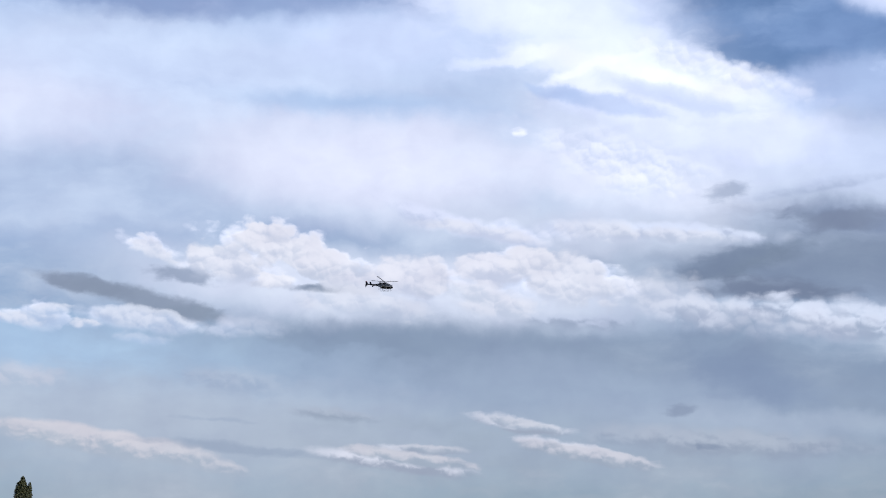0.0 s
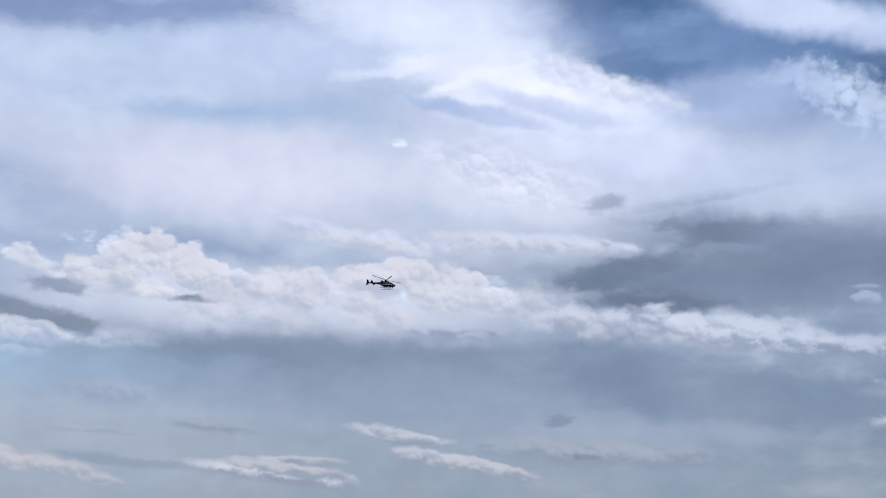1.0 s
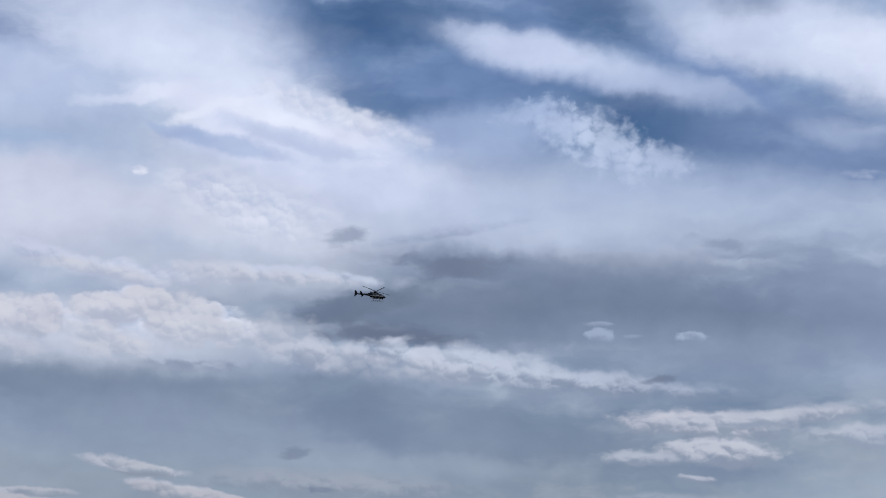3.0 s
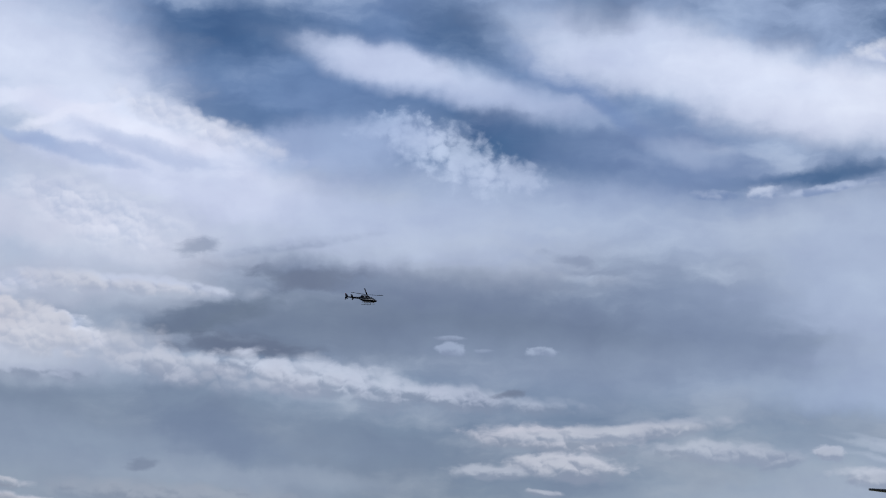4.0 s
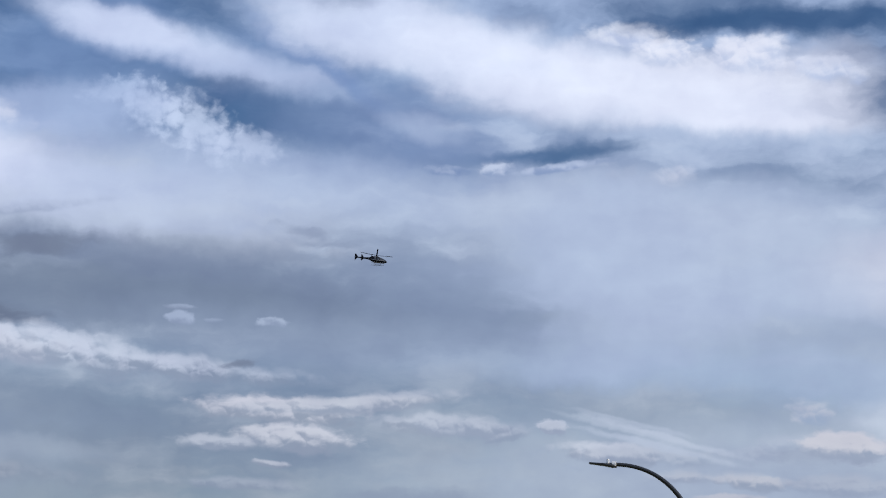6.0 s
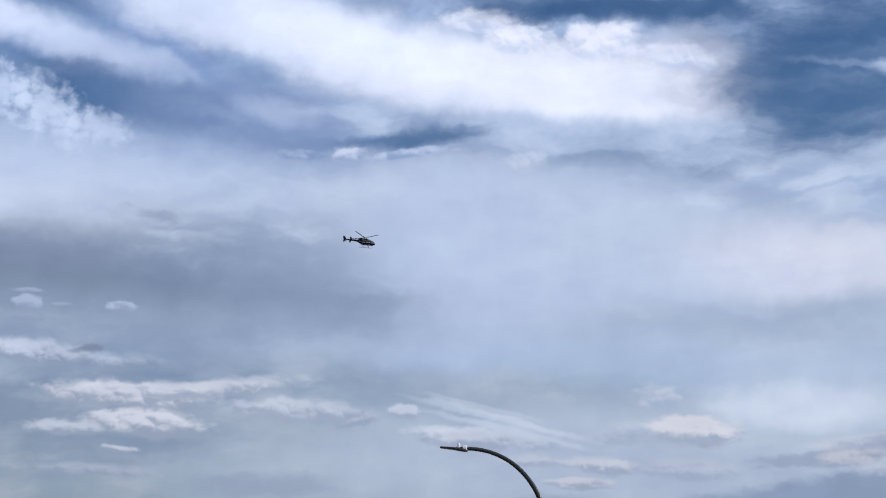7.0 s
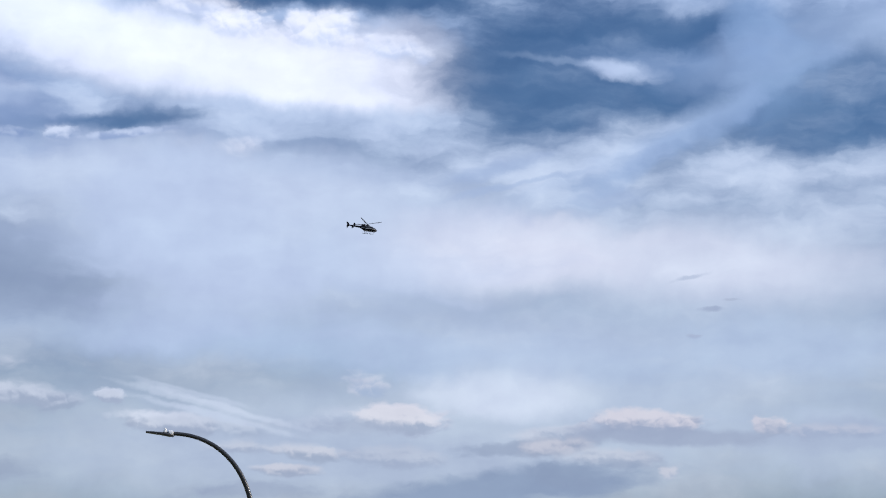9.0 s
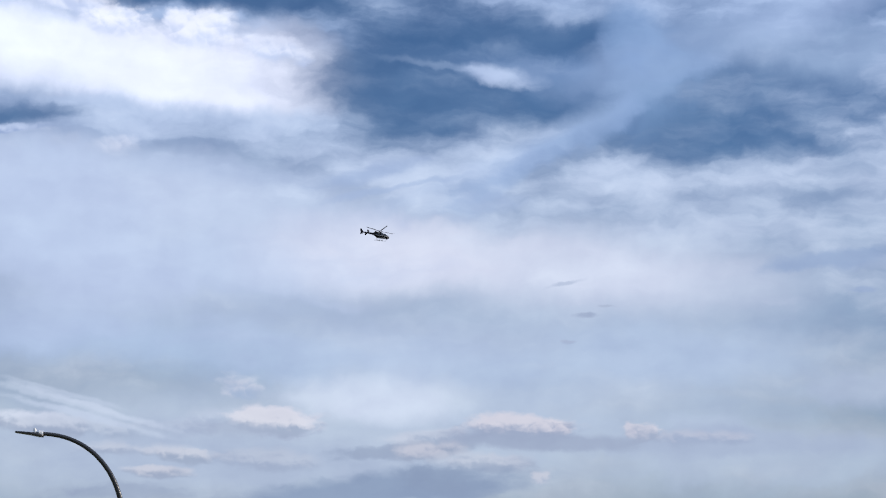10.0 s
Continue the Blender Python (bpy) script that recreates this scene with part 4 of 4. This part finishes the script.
    part("camera_pod", loft(((2.62, 0.48, 0.05, 0.08), (2.55, 0.48, 0.17, 0.17), (2.4, 0.48, 0.2, 0.2), (2.25, 0.48, 0.17, 0.17), (2.18, 0.48, 0.05, 0.08))), BLACK, h)
    part("beacon", tube(((-6.9, 0, 3.18), (-6.9, 0, 3.27), (-6.9, 0, 3.31)), (0.06, 0.055, 0.02), 10), RED_GLASS, h, "small red beacon")
    part("mast", tube(((0, 0, 2.5), (0, 0, 2.8), (0, 0, 3.08)), (0.16, 0.09, 0.07), 12), STEEL, h)
    rotor = part("main_rotor", tube(((0, 0, -0.1), (0, 0, -0.06), (0, 0, 0.05), (0, 0, 0.12)), (0.14, 0.26, 0.26, 0.08), 16), STEEL, h, "rotor hub with four black blades")
    first = None
    for k in range(4):
        if first is None:
            first = b = part("blade", aerofoil_blade(0.2, 5.34, 0.4, 0.1, 8, 0.1), BLACK, rotor)
        else:
            b = new("blade", first.data)
            b.parent = rotor
        b.matrix_basis = pose(0, 0, 0, 0, -2.0, 90 * k)
    tail = part("tail_rotor", tube(((0, -0.1, 0), (0, 0.1, 0)), 0.07, 12), STEEL, h)
    for k in range(2):
        part("blade", aerofoil_blade(0.05, 0.82, 0.16, 0.03), BLACK, tail).matrix_basis = pose(0, 0, 0, 90, 180 * k, 0)
    tail.location = (-6.55, 0.26, 2.1)
    return h, rotor, tail


HELI, ROTOR, TAIL = helicopter()


# ---- street lamp: davit pole with a flat luminaire, arm along -x ----
def street_lamp(az, el, distance):
    lamp = tagged(new("street_lamp"), "curved dark bronze street lamp with flat luminaire, on a footing", "street lamp")
    k = distance * math.tan(radians(1.0)) / 59.27
    top = EYE + way(az, el) * (distance / math.cos(radians(el)))
    a, b, height = 147 * k, 168 * k, top.z
    pts, radii = [(a, 0, 0.25), (a, 0, (height - b) * 0.6), (a, 0, height - b - 0.4)], [0.11, 0.098, 0.088]
    for j in range(25):
        t = math.pi / 2 * j / 24
        pts.append((a * math.cos(t) ** 0.93, 0, height - b + b * math.sin(t) ** 0.93))
        radii.append(0.086 - 0.024 * j / 24)
    pts.append((-0.06, 0, height + 0.004))
    radii.append(0.062)
    part("pole", tube(pts, radii, 20), BRONZE, lamp, "tapered bronze pole bending into the arm")
    part("base_cover", tube(((a, 0, 0.02), (a, 0, 0.12), (a, 0, 0.34), (a, 0, 0.36)), (0.2, 0.2, 0.15, 0.11), 20), BRONZE, lamp)
    part("footing", tube(((a, 0, -0.2), (a, 0, 0.03)), 0.32, 20), CONCRETE, lamp, "round concrete footing")
    part("clamp", loft(((0.1, height, 0.075, 0.08), (0.085, height, 0.09, 0.1), (-0.03, height - 0.005, 0.09, 0.11), (-0.045, height - 0.01, 0.07, 0.09))), ALU, lamp, "bright aluminium collar")
    head = bmesh.new()
    skin(head, [ring(head, (x, 0, height + z), (0, 1, 0), (0, 0, 1), w, t, 20, 4.0) for x, z, w, t in
                ((0.12, -0.075, 0.06, 0.03), (0.1, -0.065, 0.08, 0.05), (-0.1, -0.03, 0.14, 0.06), (-0.3, 0.0, 0.17, 0.05), (-0.6, 0.03, 0.17, 0.037), (-0.74, 0.045, 0.15, 0.033), (-0.77, 0.05, 0.1, 0.02))])
    luminaire = part("luminaire", head, BRONZE, lamp, "flat dark luminaire")
    lens = block(-0.7, -0.28, -0.13, 0.13, -0.01, 0.01, 0.005)
    bmesh.ops.transform(lens, matrix=pose(0, 0, height - 0.052 + 0.02, 0, 4, 0), verts=lens.verts)
    part("lens", lens, LENS, luminaire, "flat frosted lens")
    part("photocell", tube(((-0.16, 0, height + 0.02), (-0.16, 0, height + 0.07), (-0.16, 0, height + 0.15), (-0.16, 0, height + 0.18)), (0.055, 0.05, 0.05, 0.03), 14), ALU, luminaire, "pale photocell cap")
    part("bracket", block(-0.24, -0.04, -0.05, 0.05, height - 0.01, height + 0.055), BRONZE, luminaire)
    lamp.matrix_world = pose(top.x, top.y, 0, 0, 0, -az)
    return lamp


street_lamp(29.2, 4.612, 62.0)


# ---- poplar: a tapered trunk, upright limbs and many small leaf clumps ----
def poplar(az, top_el, distance):
    tree = tagged(new("tree"), "slender olive-green columnar tree in late light", "tree")
    height = EYE.z + distance * math.tan(radians(top_el))
    rnd = random.Random(7)
    bm = tube(((0, 0, -0.1), (0.02, 0, 0.6), (-0.03, 0.03, height * 0.4), (0.02, 0, height * 0.75), (0, 0, height * 0.96)), (0.24, 0.19, 0.14, 0.07, 0.012), 12)
    tips = [(Vector((0.03 * math.sin(z * 3), 0.03 * math.cos(z * 2), z)), 0.16) for z in np.linspace(height * 0.9, height - 0.12, 6)]
    # several leaders side by side, each a slim spire
    lobes = ((0.0, 0.0, 0.0, 0.3), (-0.24, 0.1, 0.3, 0.24), (0.4, -0.05, 0.32, 0.2), (0.16, 0.2, 0.45, 0.26), (0.22, 0.0, 0.6, 0.66))
    tips += [(Vector((dx, dy, height - down - 0.15 - 0.2 * k)), 0.17) for dx, dy, down, slim in lobes for k in range(6)]
    for k in range(90):
        z0 = height * (0.12 + 0.83 * k / 90)
        a = k * 2.4 + rnd.uniform(-0.4, 0.4)
        reach = (0.95 * min(1.0, (height - z0) / 4.5) + 0.03) * rnd.uniform(0.75, 1.1)
        rise = min((height - z0) * 0.6, reach * rnd.uniform(1.5, 2.2))
        d = Vector((math.cos(a), math.sin(a), 0))
        pts = [Vector((0, 0, z0)), Vector((0, 0, z0 + rise * 0.3)) + d * reach * 0.6, Vector((0, 0, z0 + rise)) + d * reach]
        tube(pts, (0.035, 0.022, 0.006), 6, bm)
        for f in (0.35, 0.6, 0.8, 1.0):
            p = pts[1].lerp(pts[2], (f - 0.35) / 0.65)
            tips.append((p, 0.26 * (1.15 - 0.45 * f)))
    part("trunk", bm, BARK, tree, "brown furrowed trunk with upright limbs")
    verts, faces = [], []
    for p, r in tips:
        near_top = p.z > height - 2.6
        for _ in range(150 if near_top else 45):
            q = p + Vector((rnd.gauss(0, r * 0.38), rnd.gauss(0, r * 0.38), rnd.gauss(0.05, r * 0.8)))
            if not any(math.hypot(q.x - dx, q.y - dy) < (0.05 + slim * max(0.0, height - down - q.z) ** 0.8) * rnd.uniform(0.75, 1.1)
                       and q.z < height - down for dx, dy, down, slim in lobes):
                continue
            s = rnd.uniform(0.03, 0.06) * (1 if near_top else 1.5)
            u = Vector((rnd.gauss(0, 1), rnd.gauss(0, 1), rnd.gauss(0.5, 1))).normalized()
            v = u.orthogonal().normalized()
            v = (v * math.cos(rnd.uniform(0, 6)) + u.cross(v) * math.sin(rnd.uniform(0, 6))).normalized()
            n = u.cross(v) * s * 0.25
            i = len(verts)
            verts += [q - u * s, q + v * s * 0.75 + n, q + u * s * 1.2, q - v * s * 0.75 + n]
            faces += [(i, i + 1, i + 2), (i, i + 2, i + 3)]
    me = bpy.data.meshes.new("crown")
    me.from_pydata(verts, [], faces)
    me.materials.append(FOLIAGE)
    crown = new("crown", me)
    crown.parent = tree
    tagged(crown, "dense upright olive foliage", kind="stuff")
    at = EYE + way(az, 0) * distance
    tree.matrix_world = pose(at.x, at.y, 0, 0, 0, 10)


poplar(-12.2, 3.14, 110.0)

# ---- flight: seconds, azimuth and elevation of the body's middle seen from the road; level course past the viewer ----
FLIGHT = (
    (0, -1.895, 9.011),
    (0.5, -0.155, 9.229),
    (1, 1.789, 9.433),
    (1.5, 3.683, 9.606),
    (2, 5.546, 9.784),
    (2.5, 7.370, 9.928),
    (4, 13.550, 10.371),
    (4.5, 15.590, 10.471),
    (5, 17.558, 10.555),
    (6.5, 24.117, 10.764),
    (7, 26.098, 10.793),
    (7.5, 28.258, 10.815),
    (8, 30.560, 10.834),
    (8.5, 32.752, 10.785),
    (9, 34.877, 10.754),
    (9.5, 36.860, 10.695),
    (10, 39.009, 10.626),
)
ABEAM, RANGE, NOSE_DOWN, BANK = 20.0, 612.0, 3.0, -9.0


def flown(az, el):
    """The body's pose where the line of sight meets the upright plane of the course."""
    d = way(az, el)
    p = EYE + d * (RANGE / d.dot(way(ABEAM, 0)))
    turn = pose(0, 0, 0, BANK, NOSE_DOWN, -ABEAM)
    return Matrix.Translation(p) @ turn @ Matrix.Translation((1.6, 0, -1.75))


def motions():
    walk(HELI, [(t, flown(a, e)) for t, a, e in FLIGHT])
    # four blades at 413 turns a minute; one points at the viewer at 0.31 s
    rows = [(k / 30, pose(0, 0, 3.08, 0, 4.5, 0) @ pose(0, 0, 0, 0, 0, -52.2 + 82.56 * (k - 9.3))) for k in range(301)]
    walk(ROTOR, rows)
    walk(TAIL, [(k / 30, pose(-6.55, 0.26, 2.1, 0, 80 * k, 0)) for k in range(301)])


motions()
